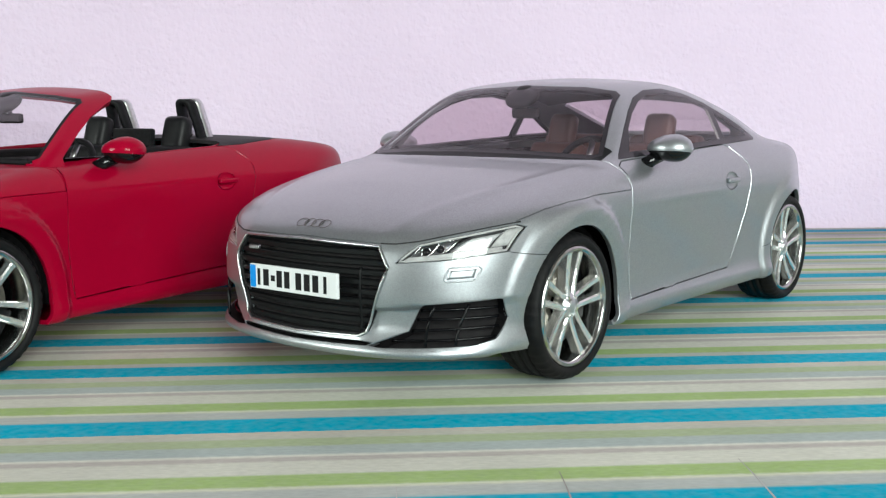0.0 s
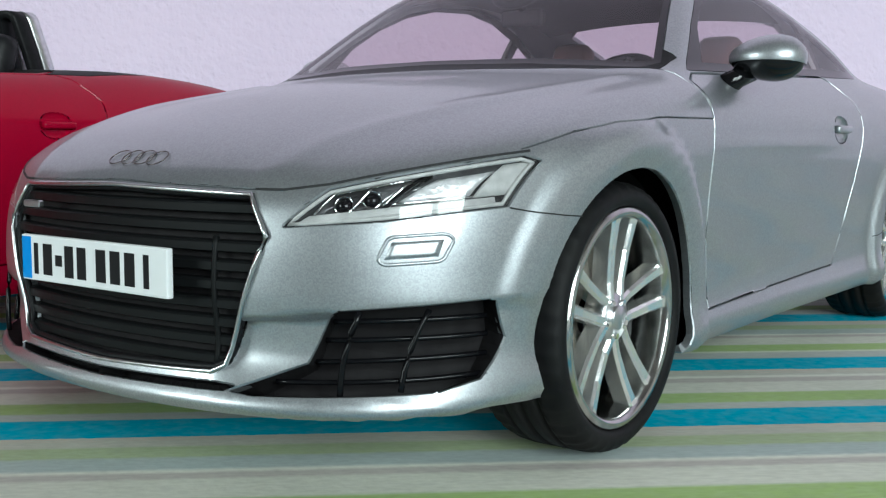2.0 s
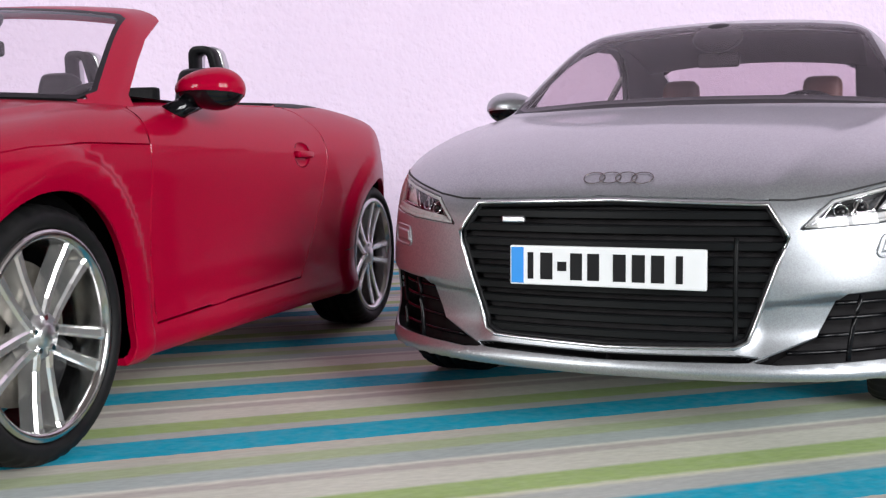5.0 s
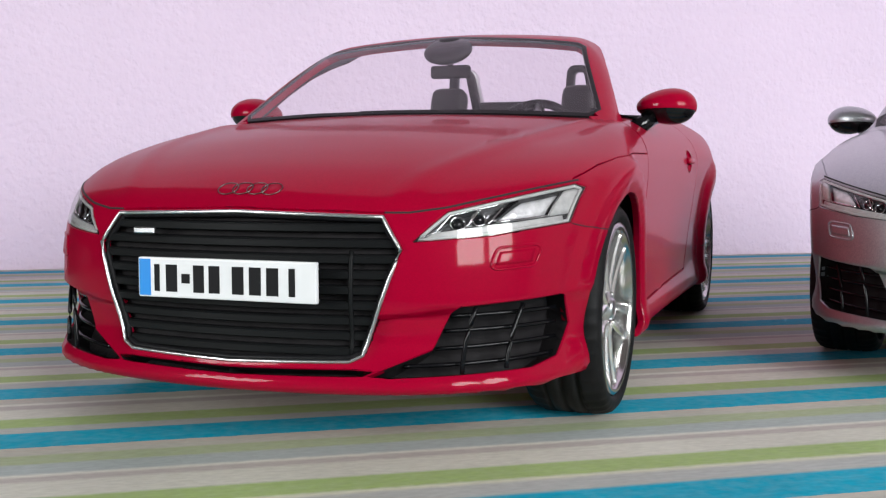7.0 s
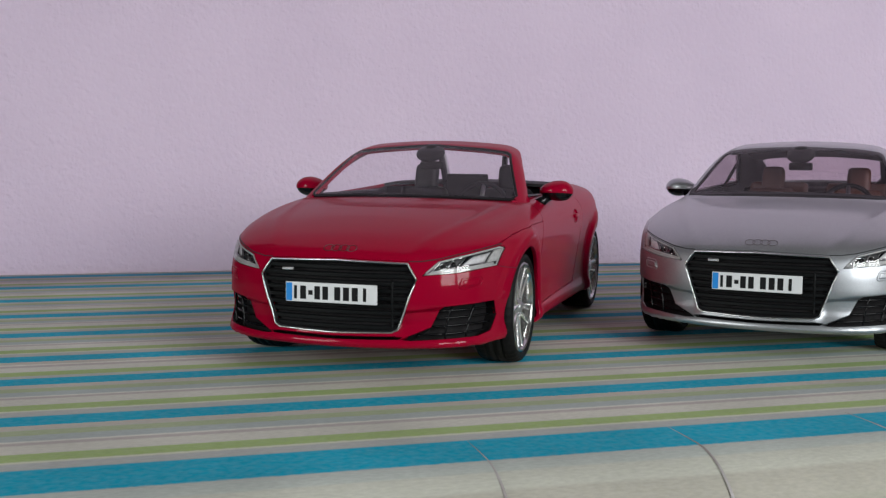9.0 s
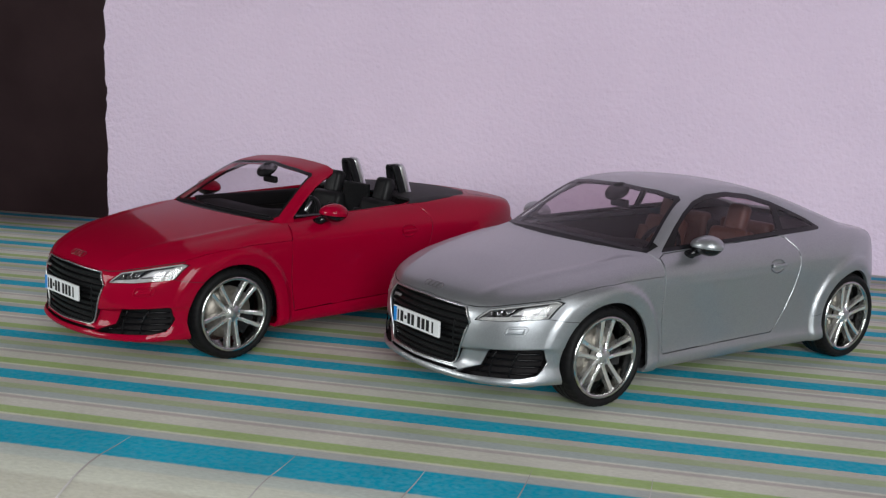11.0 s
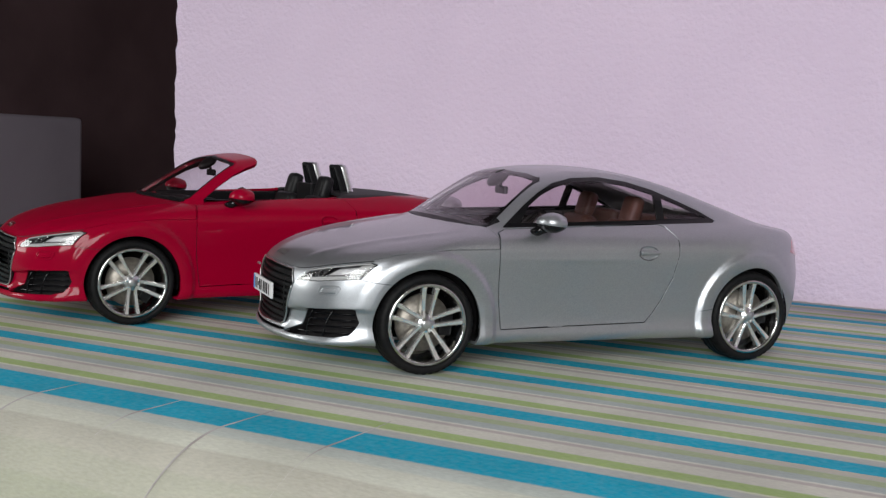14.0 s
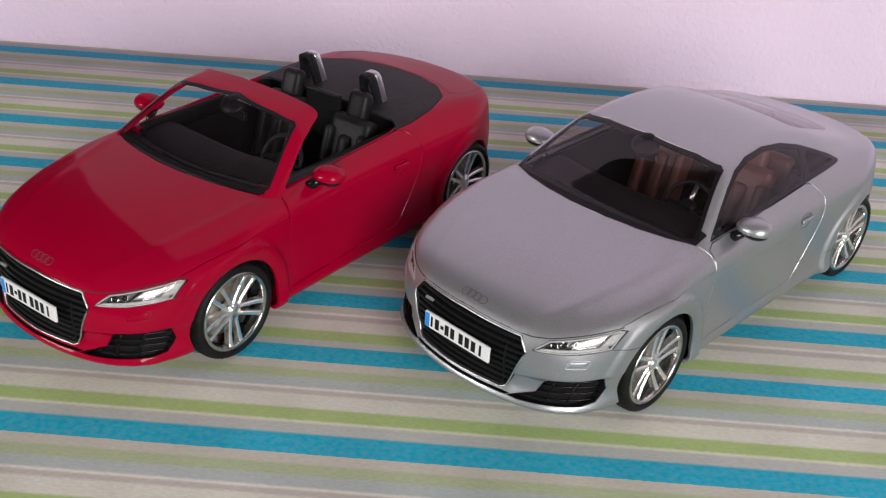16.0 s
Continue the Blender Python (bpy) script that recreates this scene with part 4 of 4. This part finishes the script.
        for v in wall:
            if isinstance(v, bmesh.types.BMVert):
                v.co = v.co.lerp(v[h.verts.layers.float_vector["start"]], 0.85)
                v.co += Vector((v.co.x - 89.2, 0, v.co.z - 43.9)) * 0.12
        if sg > 0:
            bmesh.ops.scale(h, vec=(1, -1, 1), verts=h.verts[:])
        bmesh.ops.recalc_face_normals(h, faces=h.faces[:])
        bmesh.ops.reverse_faces(h, faces=h.faces[:])
        mm_part("handle_recess", h, paint, door, "", True)
        panel("headlamp", S["lamp"], field, M_LENS, car, sd, "clear headlamp lens with chrome reflectors behind it", rim=0.0)
        panel("tail_lamp", S["tail_lamp"], field, M_TAIL, car, sd, "red tail lamp", rim=0.6)
    lamps = [o for o in car.children if o.name.startswith("headlamp")]
    for lamp, sg in zip(lamps, (1, -1)):
        def flip(b):
            if sg < 0:
                bmesh.ops.scale(b, vec=(1, -1, 1), verts=b.verts[:])
                bmesh.ops.reverse_faces(b, faces=b.faces[:])
            return b
        b = offset_copy(S["lamp"], field, 3.2)
        ring = bmesh.ops.extrude_edge_only(b, edges=[e for e in b.edges if e.is_boundary])["geom"]
        for v in ring:
            if isinstance(v, bmesh.types.BMVert):
                v.co = v.co.lerp(v[b.verts.layers.float_vector["start"]], 0.92)
        mm_part("reflector", flip(b), M_LAMPBACK, lamp, "dark reflector bowl", True)
        for nm, quad, lift, mt, word in (("light_guide", ((27.7, 32.15), (44.6, 34.40), (44.4, 35.35), (29.3, 33.25)), -0.4, M_GUIDE, "frosted light strip"),
                                         ("light_guide", ((43.1, 35.35), (45.1, 35.6), (45.9, 39.5), (44.1, 39.05)), -0.4, M_GUIDE, "frosted light strip"),
                                         ("divider", ((35.7, 34.2), (36.6, 34.35), (39.3, 38.25), (38.4, 38.0)), -0.8, M_GLOSS, "black divider"),
                                         ("lamp_cell", ((37.3, 35.0), (43.0, 35.7), (43.9, 38.85), (39.8, 38.0)), -1.5, M_CELL, "bright faceted reflector"),
                                         ("lamp_cell", ((30.2, 33.9), (35.2, 34.5), (37.4, 37.5), (31.6, 36.2)), -2.3, M_LAMPBACK, "dark lens housing")):
            mm_part(nm, flip(skin_slab(field, quad, lift, 0.7)), mt, lamp, word, True)
        for q, rr in (((32.3, 34.9), 0.95), ((34.9, 35.6), 0.95)):
            c = Vector(on_skin(field, "front", [q, q], -1.9, 1)[0])
            gn = Vector(gradient(field, np.array([c[:]]))[0])
            u = gn.orthogonal().normalized()
            b = bmesh.new()
            bmesh.ops.create_uvsphere(b, u_segments=20, v_segments=12, radius=rr)
            bmesh.ops.translate(b, vec=tuple(c), verts=b.verts[:])
            mm_part("projector", flip(b), M_GLOSS, lamp, "", True)
            mm_part("projector_ring", flip(tube(ring_line(c + gn * 0.45, u, gn.cross(u), rr + 0.1, 24), 0.13, True, 6)), M_CHROME, lamp, "", True)
        mm_part("lamp_bezel", flip(tube(on_skin(field, "front", shrink(LAMP, 0.35) + shrink(LAMP, 0.35)[:1], -0.25, 6)[:-1], 0.26, True, 6)), M_GUIDE, lamp, "bright lamp surround", True)
        for poly, r in (([(29.6, 33.5), (31.0, 36.0), (37.8, 37.7)], 0.16), ([(37.0, 34.8), (43.2, 35.5)], 0.16), ([(33.5, 34.2), (34.5, 36.7)], 0.18), ([(36.2, 34.6), (37.6, 37.1)], 0.14)):
            mm_part("lamp_trim", flip(tube(on_skin(field, "front", poly, -0.9, 6), r, n=6)), M_CHROME, lamp, "", True)

    # bumper: grille, vents, plate, lines
    g = bmesh.new()
    zs = [14.2, 20, 25, 30.3, 35.4]
    ws = [18.6, 22.0, 23.7, 25.0, 22.0]
    rows = [[g.verts.new((float(curve(z, NOSE)) + 2.1 + 0.0055 * y * y, y, z)) for y in np.linspace(-w - 0.6, w + 0.6, 13)] for z, w in zip(zs, ws)]
    for i in range(4):
        for j in range(12):
            g.faces.new((rows[i][j], rows[i][j + 1], rows[i + 1][j + 1], rows[i + 1][j]))
    bmesh.ops.recalc_face_normals(g, faces=g.faces[:])
    grille = mm_part("grille", g, M_DARK, car, "black radiator grille with slats and a chrome rim", True)
    for z in (16.3, 18.5, 20.7, 22.9, 25.1, 27.3, 29.5, 31.7, 33.9):
        w = float(np.interp(z, [14.2, 15.4, 30.9, 35.4, 36], [17.6, 20.0, 25.3, 22.3, 21.6]))
        b = bmesh.new()
        rows = []
        for y in np.linspace(-w, w, 17):
            x = float(curve(z, NOSE)) + 0.0055 * y * y
            rows.append([b.verts.new((x + dx, y, z + dz)) for dx, dz in ((0.75, -0.72), (0.62, -0.62), (0.62, 0.28), (0.85, 0.50), (2.6, 0.62), (2.6, -0.72))])
        for i in range(16):
            for j in range(6):
                b.faces.new((rows[i][j], rows[i][(j + 1) % 6], rows[i + 1][(j + 1) % 6], rows[i + 1][j]))
        bmesh.ops.recalc_face_normals(b, faces=b.faces[:])
        mm_part("slat", b, M_SLAT, grille)
    line = [(float(curve(z, NOSE)) + 0.0055 * 18.1 ** 2 + 0.75, -18.1, z) for z in np.linspace(15.6, 30.6, 14)]
    mm_part("post", tube(line, 0.36, n=8), M_SLAT, grille, "", True)
    hexa = [(float(curve(b, NOSE)) + 0.0055 * a * a - 0.05, -a, b) for a, b in dense_line([(0, 36.0)] + GRILLE[1:-1] + [(0, 14.4)], 8)]
    mm_part("grille_rim", tube(hexa + [tuple(p) for p in reversed(mirrored(hexa))][1:-1], 0.30, True), M_SATIN, grille, "thin chrome rim", True)
    lining = [(x + 0.75, y * (1 - 0.35 / 24), 25 + (z - 25) * (1 - 0.35 / 10)) for x, y, z in hexa]
    mm_part("grille_frame", tube(lining + [tuple(p) for p in reversed(mirrored(lining))][1:-1], 0.5, True), M_BLACK, grille, "black frame inside the rim", True)
    b = bmesh.new()
    box(b, -47.0, -46.2, 13.0, 16.6, 32.6, 33.5, 0.15, 1)
    mm_part("badge", b, M_SATIN, grille, "small silver badge")
    b = bmesh.new()
    box(b, -48.6, -47.7, -14.7, 14.7, 23.3, 29.2, 0.25, 2)
    plate = mm_part("number_plate", b, M_PLATE, car, "white number plate with a blue band")
    b = bmesh.new()
    box(b, -48.66, -48.4, 12.5, 14.45, 23.55, 28.95)
    mm_part("blue_band", b, M_PLATE_BLUE, plate)
    for y0, w, h in ((11.4, 0.9, 4.0), (8.9, 1.9, 4.0), (6.5, 1.4, 1.4), (4.3, 1.8, 4.0), (1.7, 1.8, 4.0), (-2.2, 1.9, 4.0), (-5.0, 1.9, 4.0), (-7.8, 1.9, 4.0), (-10.9, 1.0, 4.0)):
        b = bmesh.new()
        box(b, -48.66, -48.4, y0 - w / 2, y0 + w / 2, 26.2 - h / 2, 26.2 + h / 2)
        mm_part("bar", b, M_INK, plate)
    for sg in (1, -1):
        def flip(b):
            if sg < 0:
                bmesh.ops.scale(b, vec=(1, -1, 1), verts=b.verts[:])
                bmesh.ops.reverse_faces(b, faces=b.faces[:])
            return b
        b = offset_copy(S["vent"], field, 4.2)
        for v in b.verts:
            v.co.z = max(v.co.z, 11.6)
        ring = bmesh.ops.extrude_edge_only(b, edges=[e for e in b.edges if e.is_boundary])["geom"]
        for v in ring:
            if isinstance(v, bmesh.types.BMVert):
                v.co = v.co.lerp(v[b.verts.layers.float_vector["start"]], 0.93)
        vent = mm_part("air_vent", flip(b), M_DARK, car, "black bumper vent with ribs")
        for z, a0 in ((14.7, 25.4), (16.7, 29.4), (18.8, 30.4), (20.9, 31.4)):
            mm_part("rib", flip(tube(on_skin(field, "front", [(a0, z), (44.3, z + 0.5)], -1.5, 14), 0.33, n=6)), M_RIB, vent, "", True)
        for a, low in ((35.0, 13.3), (40.3, 13.7)):
            foot, head = on_skin(field, "front", [(a - 1.7, low), (a, 22.6)], -0.35, 1)
            line = [tuple(foot + (head - foot) * k / 8 + np.array((-0.5, 0.3, 0)) * math.sin(math.pi * k / 8)) for k in range(9)]
            mm_part("post", flip(tube(line, 0.36, n=8)), M_RIB, vent, "", True)
        mm_part("bonnet_joint", flip(tube(on_skin(field, "front", HOOD_FRONT[1:6], -0.06, 8), 0.2, n=6)), M_GAP, car, "", True)
        mm_part("door_joint", flip(tube(on_skin(field, "side", [q for q in DOOR if q[1] < 50], -0.5, 4), 0.3, n=6)), M_GAP, car, "", True)
        wr = []
        for (ca, cb), turn in (((37.4, 28.75), 180), ((41.0, 29.05), 270), ((41.4, 30.45), 0), ((37.9, 30.15), 90)):
            wr += [(ca + 0.85 * math.cos(radians(turn + k * 22.5)), cb + 0.85 * math.sin(radians(turn + k * 22.5))) for k in range(5)]
        mm_part("washer_cover", flip(skin_slab(field, ((37.1, 28.5), (41.3, 28.8), (41.6, 30.7), (37.6, 30.4)), 0.10, 0.4)), paint, car, f"{colour} headlamp washer cover", True)
        mm_part("washer_rim", flip(tube(on_skin(field, "front", wr, 0.02, 2)[:-1], 0.22, True, 8)), paint, car, "", True)
        mm_part("panel_joint", flip(tube(on_skin(field, "side", [(-24.2, 34.0), (-21, 33.4), (-17.0, 32.9), (-13.6, 32.6)], 0.0, 5), 0.10, n=6)), M_GAP, car, "", True)
        mm_part("panel_joint", flip(tube(on_skin(field, "side", [(120.5, 22.0), (116.5, 21.6), (113.5, 21.2)], 0.0, 5), 0.08, n=6)), M_GAP, car, "", True)
        for cx in (0, WHEELBASE):
            b = lathe([(20.3, -44.5), (20.3, -29), (2, -29)], 60)
            bmesh.ops.translate(b, vec=(cx, 0, AXLE_Z), verts=b.verts[:])
            bmesh.ops.delete(b, geom=[f for f in b.faces if f.calc_center_median().z < 13.0], context="FACES")
            mm_part("wheel_liner", flip(b), M_DARK, car, "dark wheel housing", True)
    for k in range(4):
        c = Vector(on_skin(field, "plan", [(-40.9, -3.72 + 2.48 * k)] * 2, 0.15, 1)[0])
        gn = Vector(gradient(field, np.array([c[:]]))[0])
        u = Vector((0, 1, 0))
        w2 = gn.cross(u).normalized()
        mm_part("emblem_ring", tube(ring_line(c, u * 1.15, w2, 1.42), 0.085, True, 6), M_EMBLEM, car, "dull grey ring emblem", True)

    if not coupe:
        pts = [tuple(p) for p in on_skin(field, "plan", [(150, 0), (150, 12), (147, 24), (142, 32), (150, 36.5), (168, 33)], 0.0, 8)]
        mm_part("panel_joint", tube([tuple(p) for p in reversed(mirrored(pts))][:-1] + pts, 0.09, n=6), M_GAP, car, "", True)

    # wheels
    for x in (0, WHEELBASE):
        for sd in (-1, 1):
            wheel_parts(car, x, sd, "silver alloy wheel with five twin spokes", words["spin"][1 if x else 0])
    for sd in (-1, 1):
        mirror_parts(car, sd, paint, f"{colour} wing mirror on a black foot")

    # inside
    b = bmesh.new()
    pts = [(20, 34), (26, 14), (104, 14), (106, 52 if coupe else 54)]
    rows = [[b.verts.new((x, y, z)) for y in (-39.5, 39.5)] for x, z in pts]
    for i in range(3):
        b.faces.new((rows[i][0], rows[i][1], rows[i + 1][1], rows[i + 1][0]))
    for j in (0, 1):
        b.faces.new([rows[i][j] for i in range(4)] + [b.verts.new((20, (-39.5, 39.5)[j], 51))])
    bmesh.ops.recalc_face_normals(b, faces=b.faces[:])
    mm_part("cabin_floor", b, M_DARK, car, "dark cabin lining")
    b = bmesh.new()
    prof = [(19, 49.0), (26, 51.2), (34, 52.2), (42, 52.0), (47, 49.6), (48.5, 45), (45, 34), (19, 34)]
    rows = [[b.verts.new((x + 0.003 * y * y, y, z - 0.0006 * y * y + (1.2 * math.exp(-((y + 18) / 7) ** 2) if 30 < x < 48 and z > 44 else 0))) for x, z in prof] for y in np.linspace(-38.5, 38.5, 29)]
    for i in range(28):
        for j in range(8):
            b.faces.new((rows[i][j], rows[i][(j + 1) % 8], rows[i + 1][(j + 1) % 8], rows[i + 1][j]))
    b.faces.new(rows[0])
    b.faces.new(list(reversed(rows[-1])))
    bmesh.ops.recalc_face_normals(b, faces=b.faces[:])
    mm_part("dashboard", b, M_DARK, car, "black dashboard", True)
    c = Vector((53.5, -18, 48.5))
    ax = Vector((-0.88, 0, 0.47))
    u = Vector((0, 1, 0))
    w2 = ax.cross(u).normalized()
    sw = mm_part("steering_wheel", tube(ring_line(c, u, w2, 9.6, 40), 1.0, True, 8), M_BLACK, car, "black steering wheel", True)
    for a in (0, math.pi, -math.pi / 2):
        mm_part("wheel_spoke", tube([c, c + (u * math.cos(a) + w2 * math.sin(a)) * 9.2], 0.9, n=8), M_SATIN if a == -math.pi / 2 else M_BLACK, sw, "", True)
    bb = tube([c - ax * 1.2, c + ax * 1.4], 3.1, n=20)
    mm_part("wheel_hub", bb, M_BLACK, sw, "", True)
    for y in (-18.5, 18.5):
        seat_parts(car, y, seat_mat, words["seat"])
    b = bmesh.new()
    box(b, 47.6, 49.6, -4.7, 4.7, 63.0, 66.2, 0.95, 4)
    rv = mm_part("rear_view_mirror", b, M_BLACK, car, "black rear-view mirror", True)
    inner_parts = [rv, mm_part("mirror_stem", tube([(48.4, 0, 65.8), (47.2, 0, 69.6)], 0.7, n=8), M_BLACK, rv, "", True)]
    b = bmesh.new()
    bmesh.ops.create_uvsphere(b, u_segments=28, v_segments=14, radius=1)
    for v in b.verts:
        v.co = Vector((46.8 + 4.2 * v.co.x, 5.6 * v.co.y, 69.4 + 2.7 * v.co.z + 0.55 * 4.2 * v.co.x))
    inner_parts.append(mm_part("sensor_cover", b, M_BLACK, rv, "", True))
    wl = [(20.5 + 0.0049 * y * y, y, 53.6 - 0.0006 * y * y) for y in np.linspace(-34, 10, 14)]
    mm_part("wiper", tube(wl, 0.45, n=6), M_BLACK, car, "black wiper blade", True)
    wl = [(19.6 + 0.0049 * y * y, y, 53.0 - 0.0006 * y * y) for y in np.linspace(-12, 33, 14)]
    mm_part("wiper", tube(wl, 0.45, n=6), M_BLACK, car, "black wiper blade", True)

    if coupe:
        scr = panel("windscreen", S["screen"], field, M_WINDOW, car, "both", "tinted windscreen", rim=0.0)
        panel("screen_border", S["screen_border"], field, M_GLOSS, scr, "both", "black glass border", rim=0.7)
        panel("rear_window", S["rear_screen"], field, M_WINDOW, car, "both", "tinted rear window", rim=0.0)
        for sd in ("left", "right"):
            wd = panel("window_trim", S["window_trim"], field, M_GLOSS, car, sd, "gloss black side window surround", rim=0.8)
            panel("side_window", S["side_glass"], field, M_WINDOW, wd, sd, "tinted side glass", rim=0.0)
            panel("quarter_window", S["rear_side_glass"], field, M_WINDOW, wd, sd, "tinted quarter glass", rim=0.0)
        b = bmesh.new()
        box(b, 106, 150, -34, 34, 40, 54.5, 3, 2)
        mm_part("parcel_shelf", b, M_DARK, car, "dark parcel shelf", True)
        for y in (-17, 17):
            b = bmesh.new()
            box(b, 104, 110, y - 13, y + 13, 30, 57, 2.5, 3)
            mm_part("rear_backrest", b, seat_mat, car, "", True)
        b = bmesh.new()
        rows = [[b.verts.new((x, y, float(curve(x, ROOF)) - 0.0024 * y * y - 2.2)) for y in np.linspace(-29, 29, 15)] for x in np.linspace(50, 106, 15)]
        for i in range(14):
            for j in range(14):
                b.faces.new((rows[i][j], rows[i][j + 1], rows[i + 1][j + 1], rows[i + 1][j]))
        mm_part("headliner", b, M_DARK, car, "dark roof lining", True)
    else:
        panel("tonneau_cover", S["tonneau"], field, M_TONNEAU, car, "both", "black soft tonneau panel", rim=1.0, gap=0.1)
        fr = grid_bm(skin(screen_field, 56, 118, 56, (50, 80, 10), 90))
        behind = [(31.5, 40), (31.5, 53.4), (40, 60.2), (47, 65.0), (54, 68.4), (58.6, 70.2), (60.0, 71.4), (60.0, 90), (190, 90), (190, 40)]
        is_back = knife(fr, "side", behind, lambda c: True)
        ns = lambda c: c.z > 49 and c.x < 60
        opening = [(-1, 53.0), (20, 52.6), (37.6, 51.9)] + SCREEN[3:]
        inner = shrink(opening, 1.0)
        inner[0], inner[-1] = (-1, 53.8), (-1, 72.6)
        mid = shrink(opening, 0.3)
        mid[0], mid[-1] = (-1, 53.2), (-1, 73.3)
        t1 = knife(fr, "front", inner, ns)
        t2 = knife(fr, "front", mid, ns)
        FS = half_face_sets(fr, [("none", lambda c: is_back(c) or c.z < 50.3 or (c.z < 54.6 and c.y > -38.2 and not t1(c) and not t2(c))), ("screen", t1), ("screen_border", t2)])
        scr = panel("windscreen", FS["screen"], screen_field, M_CLEAR, car, "both", "clear windscreen", rim=0.0)
        panel("screen_border", FS["screen_border"], screen_field, M_BLACK, scr, "both", "black glass border", rim=0.5)
        f = panel("windscreen_frame", FS["body"], screen_field, paint, car, "both", f"{colour} windscreen frame", rim=2.2)
        b = offset_copy(FS["body"], screen_field, 2.1)
        b2 = b.copy()
        bmesh.ops.scale(b2, vec=(1, -1, 1), verts=b2.verts[:])
        for q in (b, b2):
            bmesh.ops.recalc_face_normals(q, faces=q.faces[:])
            inner_parts.append(mm_part("frame_lining", q, M_BLACK, f, "black inner lining", True))
        low = Matrix.Translation((0, 0, 0.053)) @ Matrix.Diagonal((1, 1, 0.94, 1)) @ Matrix.Translation((0, 0, -0.053))
        for o in (scr, *scr.children, f, *inner_parts):
            o.data.transform(low)
        for y in (-16.8, 16.8):
            hoop = mm_part("roll_hoop", arch(y, 5.0, 3.4, 17.0, 1.1, 1.2, 4.4), M_SATIN, car, "satin silver roll hoop with black lining", True)
            mm_part("hoop_lining", arch(y, 4.9, 3.3, 16.8, 1.7, -2.6, 1.4), M_BLACK, hoop, "black hoop lining", True)
        b = bmesh.new()
        box(b, 96.5, 99.0, -9, 9, 40, 60, 0.8, 2)
        mm_part("wind_deflector", b, M_BLACK, car, "black panel between the seats")
        for sg in (-1, 1):
            b = bmesh.new()
            box(b, 33, 97, sg * 36.8, sg * 39.6, 46, 53.2, 1.2, 2)
            mm_part("door_lining", b, M_BLACK, car, "black inner door top", True)
    return car


M_LAMPBACK = textured(material("lamp_reflector", (0.25, 0.25, 0.26), 0.25, 0.7), 300, (0.15, 0.15, 0.155), (0.38, 0.38, 0.39), 0.5, 1500, 0.0002)
M_GUIDE = textured(material("frosted_strip", (0.40, 0.40, 0.40), 0.3), 900, (0.36, 0.36, 0.355), (0.48, 0.48, 0.47), 0.3, 4000, 0.00008)
M_CELL = textured(material("bright_reflector", (0.84, 0.84, 0.85), 0.22, 0.35), 900, (0.62, 0.62, 0.63), (0.90, 0.90, 0.91), 0.6, 1200, 0.0003)
M_SLAT = material("grille_slat", (0.006, 0.0065, 0.007), 0.4, spec=0.11)
M_RIB = material("glossy_rib", (0.004, 0.004, 0.005), 0.22, spec=0.2)
M_EMBLEM = material("emblem_grey", (0.17, 0.15, 0.145), 0.34, 1.0)
M_TONNEAU = textured(material("tonneau_cloth", (0.014, 0.013, 0.014), 0.6, spec=0.2), 300, (0.011, 0.010, 0.011), (0.021, 0.019, 0.021), 0.3, 3000, 0.0001)
M_CLEAR = glass("clear_glass", (0.90, 0.88, 0.90))

silver = model_car(True, M_SILVER, M_BROWN, {"paint": "silver", "spin": (5, -2), "seat": "brown leather sports seat", "label": "silver die-cast model coupe with brown seats standing on the tablecloth"})
silver.matrix_world = pose(0, 0, 0, 0, 0, 47.7)
red = model_car(False, M_RED, M_SEAT, {"paint": "red", "spin": (36, 20), "seat": "black leather sports seat", "label": "red die-cast model roadster, roof open, black seats, beside the coupe"})
red.matrix_world = pose(-0.1490, 0.0068, 0, 0, 0, 56.3)
